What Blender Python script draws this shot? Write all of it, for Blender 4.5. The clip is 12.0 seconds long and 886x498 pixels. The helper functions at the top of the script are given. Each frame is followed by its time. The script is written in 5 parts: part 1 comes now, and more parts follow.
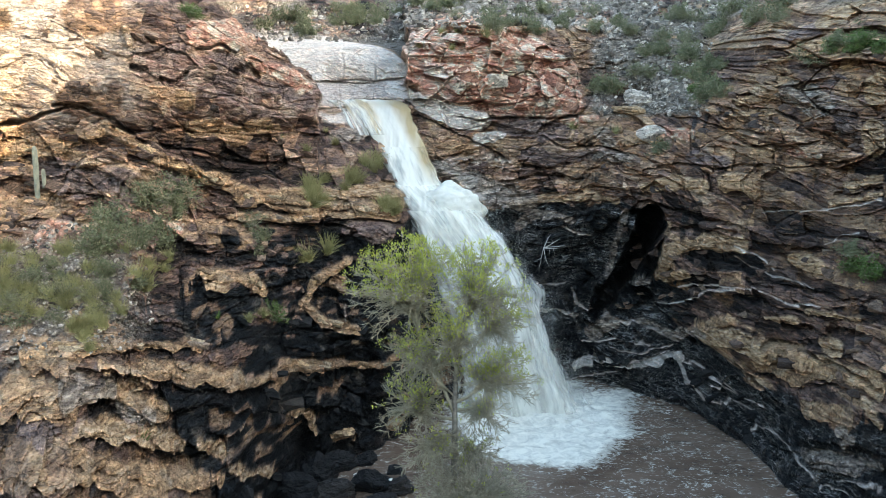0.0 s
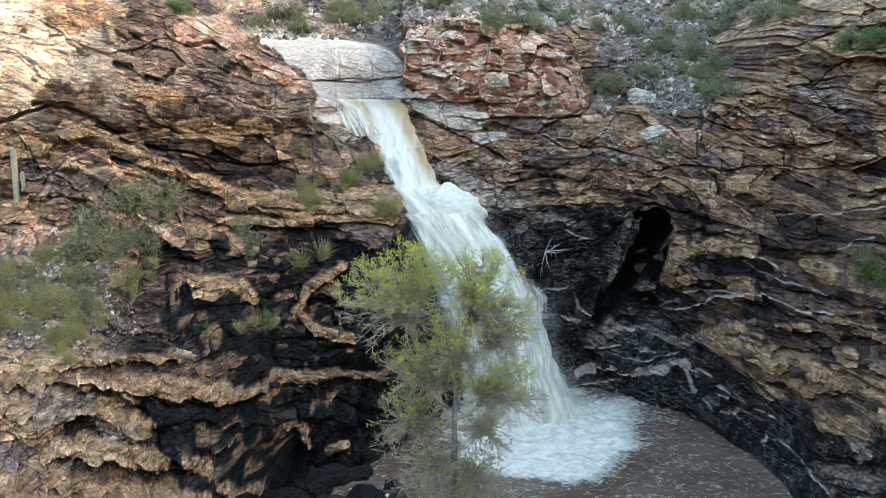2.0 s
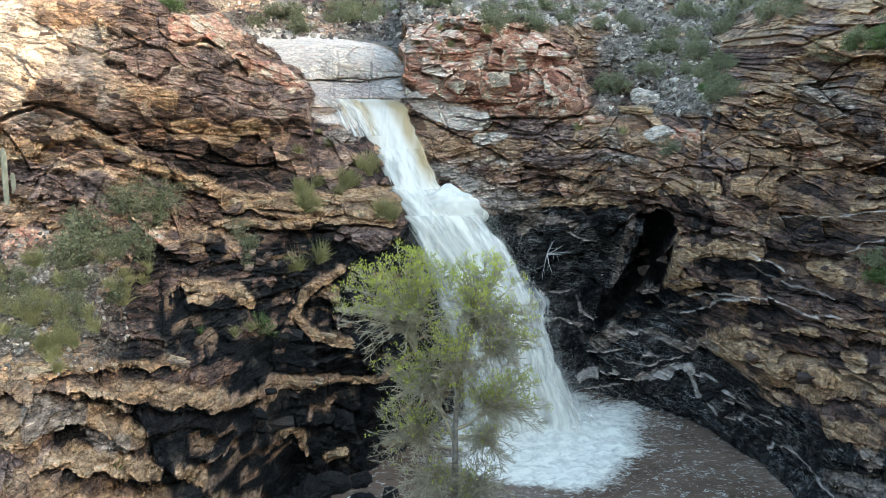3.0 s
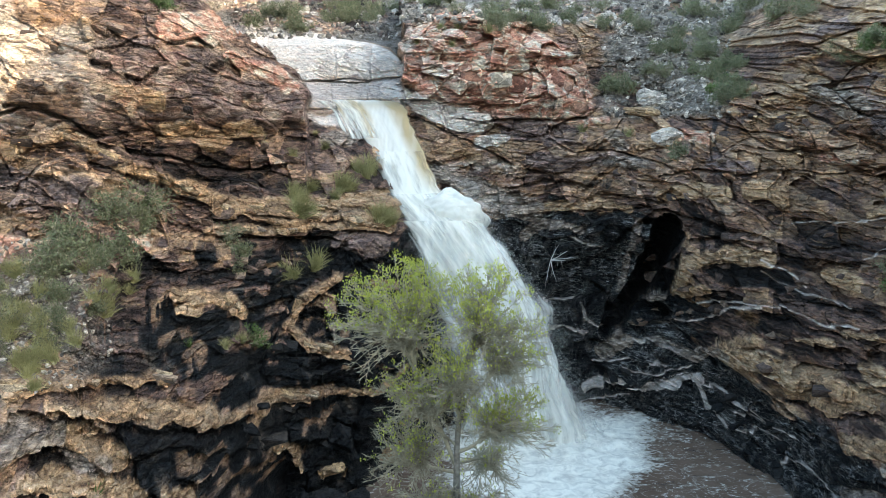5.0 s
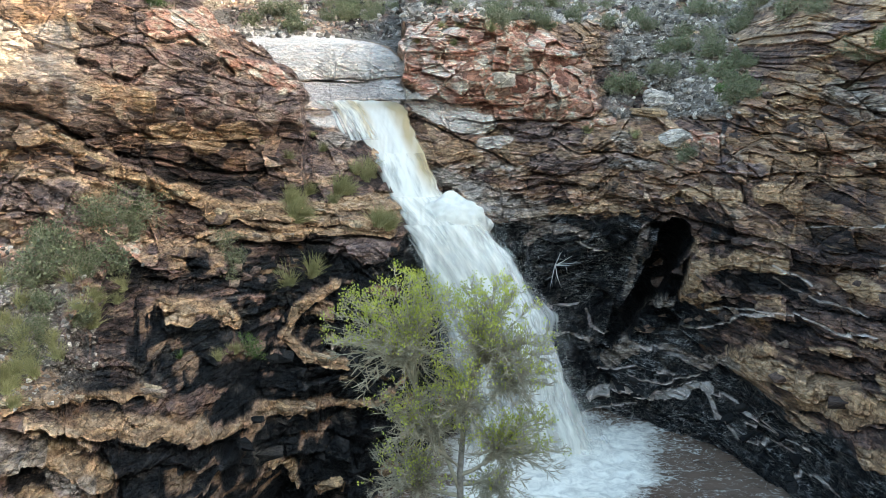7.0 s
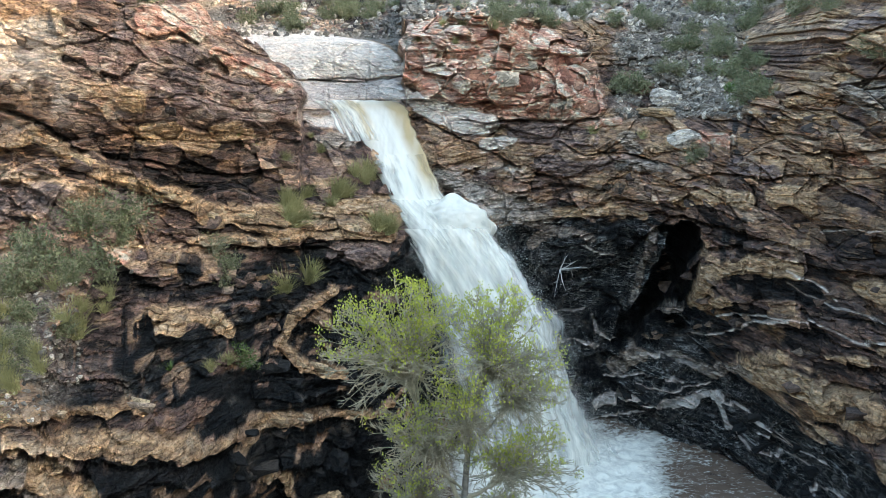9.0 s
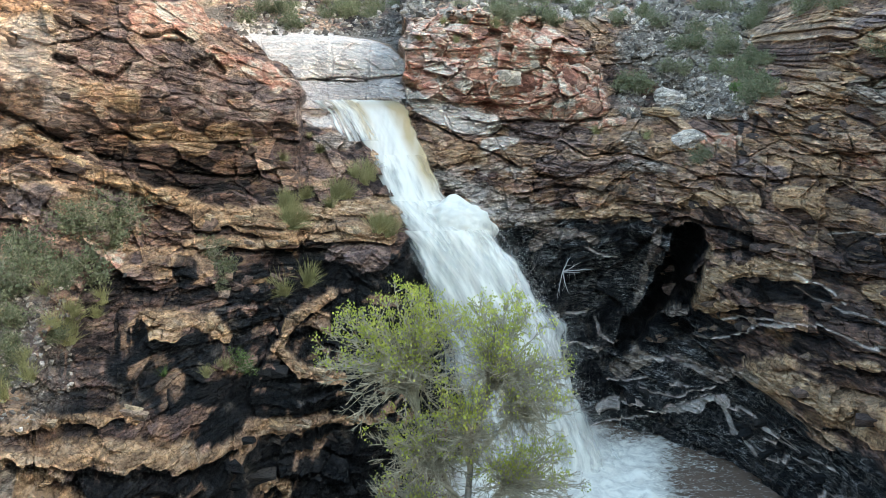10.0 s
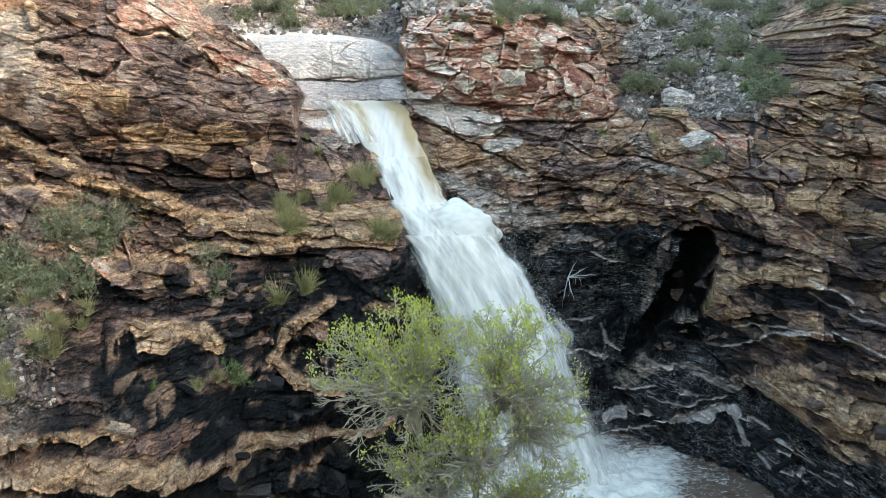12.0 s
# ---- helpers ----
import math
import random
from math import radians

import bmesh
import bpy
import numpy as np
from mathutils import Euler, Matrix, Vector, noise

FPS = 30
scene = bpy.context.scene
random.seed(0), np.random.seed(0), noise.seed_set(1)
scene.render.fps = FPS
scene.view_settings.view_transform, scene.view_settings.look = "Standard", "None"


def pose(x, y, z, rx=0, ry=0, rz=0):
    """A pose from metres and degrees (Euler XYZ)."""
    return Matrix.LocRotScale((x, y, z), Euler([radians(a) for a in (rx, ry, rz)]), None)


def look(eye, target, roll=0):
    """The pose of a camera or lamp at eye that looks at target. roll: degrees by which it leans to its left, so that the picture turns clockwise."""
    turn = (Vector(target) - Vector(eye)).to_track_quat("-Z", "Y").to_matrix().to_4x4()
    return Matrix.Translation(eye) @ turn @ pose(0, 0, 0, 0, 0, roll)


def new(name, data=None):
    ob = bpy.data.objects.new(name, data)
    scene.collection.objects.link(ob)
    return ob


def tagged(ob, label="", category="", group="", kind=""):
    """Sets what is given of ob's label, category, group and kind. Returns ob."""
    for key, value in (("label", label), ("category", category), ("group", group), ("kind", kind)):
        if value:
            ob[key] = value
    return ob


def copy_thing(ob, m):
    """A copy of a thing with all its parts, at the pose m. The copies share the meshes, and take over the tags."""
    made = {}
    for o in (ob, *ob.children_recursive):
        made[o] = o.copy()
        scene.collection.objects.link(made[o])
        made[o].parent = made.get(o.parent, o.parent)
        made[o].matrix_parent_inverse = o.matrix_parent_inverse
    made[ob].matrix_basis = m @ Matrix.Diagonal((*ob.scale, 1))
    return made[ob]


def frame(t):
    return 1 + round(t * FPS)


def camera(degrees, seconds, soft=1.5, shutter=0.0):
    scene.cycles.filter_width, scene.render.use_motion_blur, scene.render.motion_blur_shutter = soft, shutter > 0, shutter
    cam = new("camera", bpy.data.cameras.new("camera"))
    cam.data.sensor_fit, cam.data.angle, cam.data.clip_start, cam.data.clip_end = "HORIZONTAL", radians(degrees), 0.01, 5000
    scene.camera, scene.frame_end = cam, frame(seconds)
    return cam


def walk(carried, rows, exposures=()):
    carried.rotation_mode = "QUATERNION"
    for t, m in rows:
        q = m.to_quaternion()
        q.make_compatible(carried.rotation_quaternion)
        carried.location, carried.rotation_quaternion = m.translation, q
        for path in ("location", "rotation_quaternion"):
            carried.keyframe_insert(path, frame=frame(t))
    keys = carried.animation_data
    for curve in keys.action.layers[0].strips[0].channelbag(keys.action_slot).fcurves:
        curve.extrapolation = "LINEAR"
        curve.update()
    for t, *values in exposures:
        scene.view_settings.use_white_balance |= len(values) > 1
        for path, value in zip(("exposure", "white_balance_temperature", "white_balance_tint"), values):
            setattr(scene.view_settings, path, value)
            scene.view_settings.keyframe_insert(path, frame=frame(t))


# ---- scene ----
cam = camera(58.6, 12.0, soft=0.8)
METRES, EYE, TILT, LEAN, TURN = 12.5, 25.5, -10.0, 0.0, 0.0
ROWS = [
    (0.0, 0.0, 0.0, 0.0, 0.0, 0.0, -0.0),
    (0.5, -0.0016, 0.0459, 0.006, -0.06, -0.0, 0.0),
    (1.0, -0.0035, 0.0916, 0.0137, -0.14, -0.0, 0.01),
    (1.5, -0.0031, 0.1364, 0.0213, -0.15, 0.01, 0.02),
    (2.0, -0.0033, 0.1809, 0.0289, -0.14, 0.01, 0.02),
    (2.5, -0.0046, 0.2254, 0.0363, -0.15, 0.02, 0.02),
    (3.0, -0.0042, 0.2692, 0.0449, -0.13, 0.02, 0.02),
    (5.0, -0.005, 0.4433, 0.0805, -0.11, 0.07, 0.02),
    (5.5, -0.0058, 0.4844, 0.0891, -0.1, 0.06, 0.02),
    (6.0, -0.0073, 0.523, 0.0975, -0.1, 0.06, 0.01),
    (6.5, -0.0085, 0.5598, 0.1062, -0.08, 0.07, 0.02),
    (7.0, -0.0121, 0.5979, 0.1112, -0.09, 0.09, 0.02),
    (9.0, -0.0204, 0.7529, 0.136, -0.06, 0.11, 0.03),
    (9.5, -0.0229, 0.7931, 0.1425, -0.06, 0.11, 0.02),
    (10.0, -0.0256, 0.8335, 0.1489, -0.06, 0.11, 0.02),
    (10.5, -0.0292, 0.8741, 0.1546, -0.06, 0.12, 0.02),
    (11.0, -0.0298, 0.9127, 0.1619, -0.03, 0.12, 0.02),
    (11.5, -0.0318, 0.9499, 0.168, -0.03, 0.14, 0.03),
    (12.0, -0.0333, 0.9832, 0.1748, -0.01, 0.17, 0.05),
]
walk(cam, [(t, pose(0, 0, EYE, TILT, LEAN, TURN) @ pose(METRES * x, METRES * y, METRES * z, 90 + pitch, roll, yaw)) for t, x, y, z, yaw, pitch, roll in ROWS],
     exposures=[(0.0, 3.05, 7200, -2), (12.0, 3.1, 7200, -2)])

# ---------------------------------------------------------------- daylight
SUN_TO = Vector((0.85, -0.35, 0.38)).normalized()
world = bpy.data.worlds.new("sky")
scene.world = world
world.use_nodes = True
wn = world.node_tree
sky = wn.nodes.new("ShaderNodeTexSky")
sky.sky_type, sky.sun_disc = "NISHITA", False
sky.sun_elevation = math.asin(SUN_TO.z)
sky.sun_rotation = math.atan2(SUN_TO.x, SUN_TO.y)
sky.dust_density, sky.air_density = 2.0, 1.0
wn.nodes["Background"].inputs["Strength"].default_value = 0.15
wn.links.new(sky.outputs["Color"], wn.nodes["Background"].inputs["Color"])
sun_data = bpy.data.lights.new("sun", "SUN")
sun_data.energy, sun_data.angle, sun_data.color = 1.8, radians(0.5), (1.0, 0.84, 0.62)
sun = new("sun", sun_data)
sun.matrix_world = look(SUN_TO * 200, (0, 0, 0))


# ---------------------------------------------------------------- materials
def material(name, rough=0.8, metal=0.0):
    m = bpy.data.materials.new(name)
    m.use_nodes = True
    b = m.node_tree.nodes["Principled BSDF"]
    b.inputs["Roughness"].default_value, b.inputs["Metallic"].default_value = rough, metal
    return m, m.node_tree, b


def node(tree, kind, **inputs):
    n = tree.nodes.new(kind)
    for k, v in inputs.items():
        n.inputs[k.replace("_", " ")].default_value = v
    return n


def noise_node(tree, scale, detail=5, stretch=(1, 1, 1), distort=0.0, rough=0.6):
    co = tree.nodes.new("ShaderNodeTexCoord")
    mp = node(tree, "ShaderNodeMapping", Scale=stretch)
    tree.links.new(co.outputs["Object"], mp.inputs["Vector"])
    n = node(tree, "ShaderNodeTexNoise", Scale=scale, Detail=detail, Distortion=distort, Roughness=rough)
    tree.links.new(mp.outputs["Vector"], n.inputs["Vector"])
    return n.outputs["Fac"]


def mix(tree, fac, a, b, mode="MIX"):
    n = tree.nodes.new("ShaderNodeMix")
    n.data_type, n.blend_type = "RGBA", mode
    for sock, v in ((n.inputs["Factor"], fac), (n.inputs["A"], a), (n.inputs["B"], b)):
        if hasattr(v, "links"):
            tree.links.new(v, sock)
        elif sock.type == "RGBA":
            sock.default_value = (*v, 1) if len(v) == 3 else v
        else:
            sock.default_value = v
    return n.outputs["Result"]


def steps(tree, fac, *stops):
    r = tree.nodes.new("ShaderNodeValToRGB")
    while len(r.color_ramp.elements) < len(stops):
        r.color_ramp.elements.new(0.5)
    for e, (p, c) in zip(r.color_ramp.elements, stops):
        e.position = p
        e.color = (*c, 1) if isinstance(c, tuple) else (c, c, c, 1)
    tree.links.new(fac, r.inputs["Fac"])
    return r.outputs["Color"]


def calc(tree, op, a, b=0.0):
    n = tree.nodes.new("ShaderNodeMath")
    n.operation = op
    for i, v in enumerate((a, b)):
        if hasattr(v, "links"):
            tree.links.new(v, n.inputs[i])
        else:
            n.inputs[i].default_value = v
    return n.outputs[0]


def bump(tree, b, height, strength, distance, below=None):
    n = node(tree, "ShaderNodeBump", Strength=strength, Distance=distance)
    tree.links.new(height, n.inputs["Height"])
    if below is not None:
        tree.links.new(below, n.inputs["Normal"])
    tree.links.new(n.outputs["Normal"], b.inputs["Normal"])
    return n.outputs["Normal"]


def attr(tree, name):
    n = tree.nodes.new("ShaderNodeAttribute")
    n.attribute_name = name
    s = tree.nodes.new("ShaderNodeSeparateColor")
    tree.links.new(n.outputs["Color"], s.inputs["Color"])
    return s.outputs[0], s.outputs[1], s.outputs[2], n.outputs["Alpha"]


def joints(t, scale):
    """Angular pieces of rock between fine joints: a tint for each piece, and the distance to the nearest joint."""
    co = t.nodes.new("ShaderNodeTexCoord")
    wobble = node(t, "ShaderNodeTexNoise", Scale=0.9, Detail=5.0, Roughness=0.55)
    t.links.new(co.outputs["Object"], wobble.inputs["Vector"])
    add = t.nodes.new("ShaderNodeVectorMath")
    add.operation = "MULTIPLY_ADD"
    t.links.new(wobble.outputs["Color"], add.inputs[0])
    add.inputs[1].default_value = (0.5, 0.5, 0.6)
    t.links.new(co.outputs["Object"], add.inputs[2])
    mp = node(t, "ShaderNodeMapping", Scale=(0.7, 0.5, 2.0), Rotation=(0.0, 0.14, 0.0))
    t.links.new(add.outputs["Vector"], mp.inputs["Vector"])
    piece = node(t, "ShaderNodeTexVoronoi", Scale=scale)
    edge = node(t, "ShaderNodeTexVoronoi", Scale=scale)
    edge.feature = "DISTANCE_TO_EDGE"
    for v in (piece, edge):
        t.links.new(mp.outputs["Vector"], v.inputs["Vector"])
    s = t.nodes.new("ShaderNodeSeparateColor")
    t.links.new(piece.outputs["Color"], s.inputs["Color"])
    tint = steps(t, s.outputs[0], (0.0, (0.50, 0.47, 0.47)), (0.35, (0.86, 0.81, 0.80)), (0.65, (1.12, 1.05, 1.0)), (1.0, (1.45, 1.34, 1.22)))
    return tint, edge.outputs["Distance"]


def rock_material():
    """Banded gneiss: mineral kinds come from the rock's own layers, grain and stains from noise; crack shade and edge
    light are painted in.
    """
    m, t, b = material("gneiss", 0.85)
    tan, wet_shade, red, pale = attr(t, "mineral")
    layer, soil, rust, veined = attr(t, "layer")
    plum, grey, gold, slit = attr(t, "tone")
    grain = noise_node(t, 9.0, 6)
    mid = noise_node(t, 0.75, 8, (1, 1, 1.5), 0.6, 0.66)
    lines = noise_node(t, 1.3, 8, (0.55, 0.55, 2.6), 0.15, 0.66)
    flakes = noise_node(t, 1.9, 8, (0.7, 0.7, 2.2), 0.25, 0.68)
    base = steps(t, layer, (0.0, (0.018, 0.016, 0.017)), (0.24, (0.075, 0.054, 0.050)), (0.38, (0.205, 0.132, 0.105)), (0.47, (0.14, 0.105, 0.104)), (0.56, (0.325, 0.208, 0.155)), (0.66, (0.23, 0.168, 0.152)), (0.78, (0.44, 0.285, 0.20)), (1.0, (0.54, 0.41, 0.31)))
    base = mix(t, steps(t, lines, (0.55, 0.0), (0.64, 0.4)), base, (0.34, 0.25, 0.175))
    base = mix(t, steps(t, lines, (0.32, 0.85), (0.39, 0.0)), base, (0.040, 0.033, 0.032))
    varnish = noise_node(t, 0.42, 8, (1, 1, 1.5), 1.0, 0.66)
    base = mix(t, steps(t, varnish, (0.53, 0.0), (0.60, 0.5)), base, (0.06, 0.047, 0.046))
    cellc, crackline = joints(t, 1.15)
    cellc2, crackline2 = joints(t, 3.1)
    base = mix(t, 0.75, base, cellc, "MULTIPLY")
    base = mix(t, rust, base, steps(t, mid, (0.4, (0.22, 0.12, 0.08)), (0.6, (0.40, 0.23, 0.11))))
    base = mix(t, plum, base, mix(t, 0.6, steps(t, mid, (0.3, (0.10, 0.076, 0.075)), (0.45, (0.215, 0.165, 0.158)), (0.56, (0.31, 0.232, 0.205)), (0.68, (0.43, 0.32, 0.255))), cellc, "MULTIPLY"))
    tanc = steps(t, mid, (0.28, (0.14, 0.088, 0.06)), (0.38, (0.31, 0.205, 0.13)), (0.52, (0.44, 0.31, 0.20)), (0.64, (0.47, 0.37, 0.27)), (0.8, (0.37, 0.255, 0.185)))
    ribs = noise_node(t, 3.4, 6, (1.5, 1.5, 0.45), 0.3, 0.68)
    tanc = mix(t, 0.8, tanc, steps(t, ribs, (0.34, (0.30, 0.27, 0.25)), (0.46, (0.95, 0.90, 0.85)), (0.62, (1.35, 1.28, 1.2))), "MULTIPLY")
    tanc = mix(t, 0.7, tanc, cellc, "MULTIPLY")
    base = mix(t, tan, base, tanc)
    goldc = steps(t, flakes, (0.30, (0.13, 0.08, 0.055)), (0.40, (0.33, 0.20, 0.115)), (0.52, (0.48, 0.325, 0.195)), (0.66, (0.58, 0.44, 0.32)))
    base = mix(t, calc(t, "MULTIPLY", gold, 0.9), base, goldc)
    redc = steps(t, mid, (0.30, (0.32, 0.155, 0.125)), (0.41, (0.60, 0.28, 0.20)), (0.50, (0.74, 0.44, 0.32)), (0.57, (0.80, 0.65, 0.51)), (0.68, (0.84, 0.75, 0.64)))
    base = mix(t, red, base, redc)
    palec = steps(t, mid, (0.28, (0.54, 0.43, 0.375)), (0.40, (0.78, 0.67, 0.60)), (0.55, (0.88, 0.80, 0.73)), (0.68, (0.78, 0.60, 0.50)))
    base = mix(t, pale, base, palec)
    greyc = steps(t, flakes, (0.34, (0.07, 0.062, 0.058)), (0.43, (0.225, 0.185, 0.155)), (0.54, (0.37, 0.31, 0.26)), (0.66, (0.54, 0.465, 0.395)))
    base = mix(t, calc(t, "MULTIPLY", grey, 0.75), base, greyc)
    blotch = noise_node(t, 0.5, 7, (1, 1, 0.7), 0.8)
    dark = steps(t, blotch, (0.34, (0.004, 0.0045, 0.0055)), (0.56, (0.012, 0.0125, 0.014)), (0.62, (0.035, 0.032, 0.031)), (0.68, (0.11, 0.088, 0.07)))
    veins = noise_node(t, 0.75, 5, (0.35, 0.35, 1.9), 1.3)
    vein = steps(t, veins, (0.486, 0.0), (0.497, 1.0), (0.508, 0.0))
    veins2 = noise_node(t, 1.7, 5, (0.3, 0.3, 1.7), 1.0)
    vein = calc(t, "MAXIMUM", vein, steps(t, veins2, (0.485, 0.0), (0.497, 0.8), (0.509, 0.0)))
    patchy = steps(t, noise_node(t, 0.28, 3), (0.40, 0.0), (0.52, 1.0))
    curtain = steps(t, noise_node(t, 1.1, 7, (1.8, 1.8, 0.35), 0.8, 0.68), (0.55, 0.0), (0.60, 0.85))
    dark = mix(t, calc(t, "MULTIPLY", veined, curtain), dark, (0.12, 0.113, 0.108))
    dark = mix(t, calc(t, "MULTIPLY", veined, calc(t, "MULTIPLY", vein, patchy)), dark, (0.50, 0.47, 0.44))
    base = mix(t, calc(t, "SUBTRACT", 0.65, calc(t, "MULTIPLY", calc(t, "MAXIMUM", calc(t, "MULTIPLY", red, 0.8), calc(t, "MAXIMUM", pale, calc(t, "MULTIPLY", tan, 0.4))), 0.52)), base, cellc2, "MULTIPLY")
    base = mix(t, calc(t, "MULTIPLY", pale, 0.2), base, mix(t, 1.0, base, cellc, "MULTIPLY"))
    # wet black rock, and the painted shade of hollows and crevices
    base = mix(t, wet_shade, base, dark)
    soilc = steps(t, noise_node(t, 5.0, 6), (0.35, (0.11, 0.088, 0.072)), (0.55, (0.25, 0.205, 0.17)), (0.66, (0.55, 0.485, 0.43)))
    base = mix(t, soil, base, soilc)
    base = mix(t, 0.2, base, steps(t, grain, (0.3, 0.35), (0.5, 1.0), (0.7, 1.3)), "MULTIPLY")
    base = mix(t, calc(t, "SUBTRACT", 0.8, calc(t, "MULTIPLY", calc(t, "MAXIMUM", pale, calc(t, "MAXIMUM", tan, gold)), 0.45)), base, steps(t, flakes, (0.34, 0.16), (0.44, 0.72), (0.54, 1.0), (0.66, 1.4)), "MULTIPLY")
    # broken joints: open here and there, closed elsewhere; the open ones darkened as crevice shade
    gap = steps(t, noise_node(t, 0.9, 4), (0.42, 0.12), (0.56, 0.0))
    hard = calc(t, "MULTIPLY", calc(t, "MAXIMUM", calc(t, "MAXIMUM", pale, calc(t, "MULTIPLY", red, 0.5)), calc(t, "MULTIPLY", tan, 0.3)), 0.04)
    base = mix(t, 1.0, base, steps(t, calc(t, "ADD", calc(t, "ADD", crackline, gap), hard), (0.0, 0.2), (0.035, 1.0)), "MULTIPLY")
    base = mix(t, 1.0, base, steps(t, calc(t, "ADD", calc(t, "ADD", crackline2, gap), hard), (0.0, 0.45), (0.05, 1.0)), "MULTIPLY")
    # highlights painted on convex edges: pointiness brightens the colour
    edge_light = t.nodes.new("ShaderNodeNewGeometry")
    base = mix(t, steps(t, edge_light.outputs["Pointiness"], (0.52, 0.0), (0.58, 0.7)), base, mix(t, 1.0, base, (2.0, 1.92, 1.85), "MULTIPLY"))
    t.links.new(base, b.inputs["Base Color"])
    t.links.new(calc(t, "SUBTRACT", 0.88, calc(t, "MULTIPLY", wet_shade, 0.42)), b.inputs["Roughness"])
    b.inputs["Specular IOR Level"].default_value = 0.15
    n0 = bump(t, b, steps(t, crackline, (0.0, 0.0), (0.08, 1.0)), 0.8, 0.2)
    n0 = bump(t, b, steps(t, crackline2, (0.0, 0.0), (0.12, 1.0)), 0.8, 0.1, n0)
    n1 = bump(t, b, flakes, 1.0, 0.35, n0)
    bump(t, b, grain, 0.3, 0.04, n1)
    return m


def plain_material(name, low, high, scale=6.0, rough=0.85, relief=0.02, vary=0.25, translucent=0.0):
    m, t, b = material(name, rough)
    n = noise_node(t, scale, 5)
    base = steps(t, n, (0.3, low), (0.7, high))
    info = t.nodes.new("ShaderNodeObjectInfo")
    geo = t.nodes.new("ShaderNodeNewGeometry")
    r = calc(t, "ADD", calc(t, "MULTIPLY", geo.outputs["Random Per Island"], 0.6), calc(t, "MULTIPLY", info.outputs["Random"], 0.4))
    base = mix(t, 1.0, base, steps(t, r, (0.0, 1.0 - vary), (1.0, 1.0 + vary)), "MULTIPLY")
    t.links.new(base, b.inputs["Base Color"])
    if relief:
        bump(t, b, n, 0.6, relief)
    if translucent:
        tr = t.nodes.new("ShaderNodeBsdfTranslucent")
        t.links.new(base, tr.inputs["Color"])
        sh = t.nodes.new("ShaderNodeMixShader")
        sh.inputs[0].default_value = translucent
        t.links.new(b.outputs[0], sh.inputs[1])
        t.links.new(tr.outputs[0], sh.inputs[2])
        t.links.new(sh.outputs[0], t.nodes["Material Output"].inputs["Surface"])
    return m


def white_water_material(name, flowing=False, scale=1.1, tint=(0.80, 0.775, 0.705)):
    """Aerated water: bright, streaked along the flow, torn open where the sheet's cover is thin."""
    m, t, b = material(name, 0.45)
    cover, silt, _, _ = attr(t, "cover")
    n = noise_node(t, scale, 5, (1, 1, 1), 0.3, 0.5)
    if flowing:
        along = t.nodes.new("ShaderNodeAttribute")
        along.attribute_name = "flow"
        thread = node(t, "ShaderNodeTexNoise", Scale=1.0, Detail=5.0, Distortion=0.25, Roughness=0.55)
        t.links.new(along.outputs["Vector"], thread.inputs["Vector"])
        n = thread.outputs["Fac"]
    base = steps(t, n, (0.28, (0.72, 0.70, 0.645)), (0.45, tint), (0.7, (0.88, 0.86, 0.795)))
    base = mix(t, silt, base, (0.44, 0.31, 0.13))
    t.links.new(base, b.inputs["Base Color"])
    bump(t, b, n, 0.06, 0.1)
    tr = t.nodes.new("ShaderNodeBsdfTranslucent")
    t.links.new(base, tr.inputs["Color"])
    s1 = t.nodes.new("ShaderNodeMixShader")
    s1.inputs[0].default_value = 0.35
    t.links.new(b.outputs[0], s1.inputs[1])
    t.links.new(tr.outputs[0], s1.inputs[2])
    clear = t.nodes.new("ShaderNodeBsdfTransparent")
    s2 = t.nodes.new("ShaderNodeMixShader")
    open_ = calc(t, "ADD", cover, calc(t, "MULTIPLY", calc(t, "SUBTRACT", n, 0.5), 1.6))
    t.links.new(steps(t, open_, (0.1, 0.0), (0.75, 1.0)), s2.inputs[0])
    t.links.new(clear.outputs[0], s2.inputs[1])
    t.links.new(s1.outputs[0], s2.inputs[2])
    t.links.new(s2.outputs[0], t.nodes["Material Output"].inputs["Surface"])
    return m


def pool_material():
    m, t, b = material("silty_water", 0.12)
    foam, _, _, _ = attr(t, "foam")
    n = noise_node(t, 0.42, 6, (1, 1.5, 1), 2.0, 0.6)
    fine = noise_node(t, 1.5, 7, (1, 1.2, 1), 1.4, 0.6)
    lace = steps(t, n, (0.465, 0.0), (0.5, 1.0), (0.535, 0.0))
    lace2 = steps(t, fine, (0.46, 0.0), (0.62, 1.0))
    f = calc(t, "ADD", calc(t, "SUBTRACT", calc(t, "MULTIPLY", foam, 2.2), 0.6), calc(t, "MULTIPLY", calc(t, "SUBTRACT", fine, 0.5), 1.8))
    core = steps(t, f, (0.25, 0.0), (1.0, 1.0))
    thin = calc(t, "MULTIPLY", calc(t, "MULTIPLY", lace, lace2), calc(t, "MINIMUM", calc(t, "MULTIPLY", foam, 2.2), 0.75))
    fac = calc(t, "MAXIMUM", core, thin)
    silt = steps(t, noise_node(t, 0.25, 4), (0.35, (0.10, 0.066, 0.048)), (0.65, (0.15, 0.105, 0.08)))
    froth = steps(t, noise_node(t, 1.2, 6, (1, 1, 1), 0.8), (0.3, (0.46, 0.44, 0.39)), (0.6, (0.80, 0.765, 0.675)))
    t.links.new(mix(t, fac, silt, froth), b.inputs["Base Color"])
    t.links.new(calc(t, "ADD", calc(t, "MULTIPLY", fac, 0.4), 0.14), b.inputs["Roughness"])
    bump(t, b, noise_node(t, 0.8, 4, (1, 1.6, 1), 0.8), 0.35, 0.2)
    return m


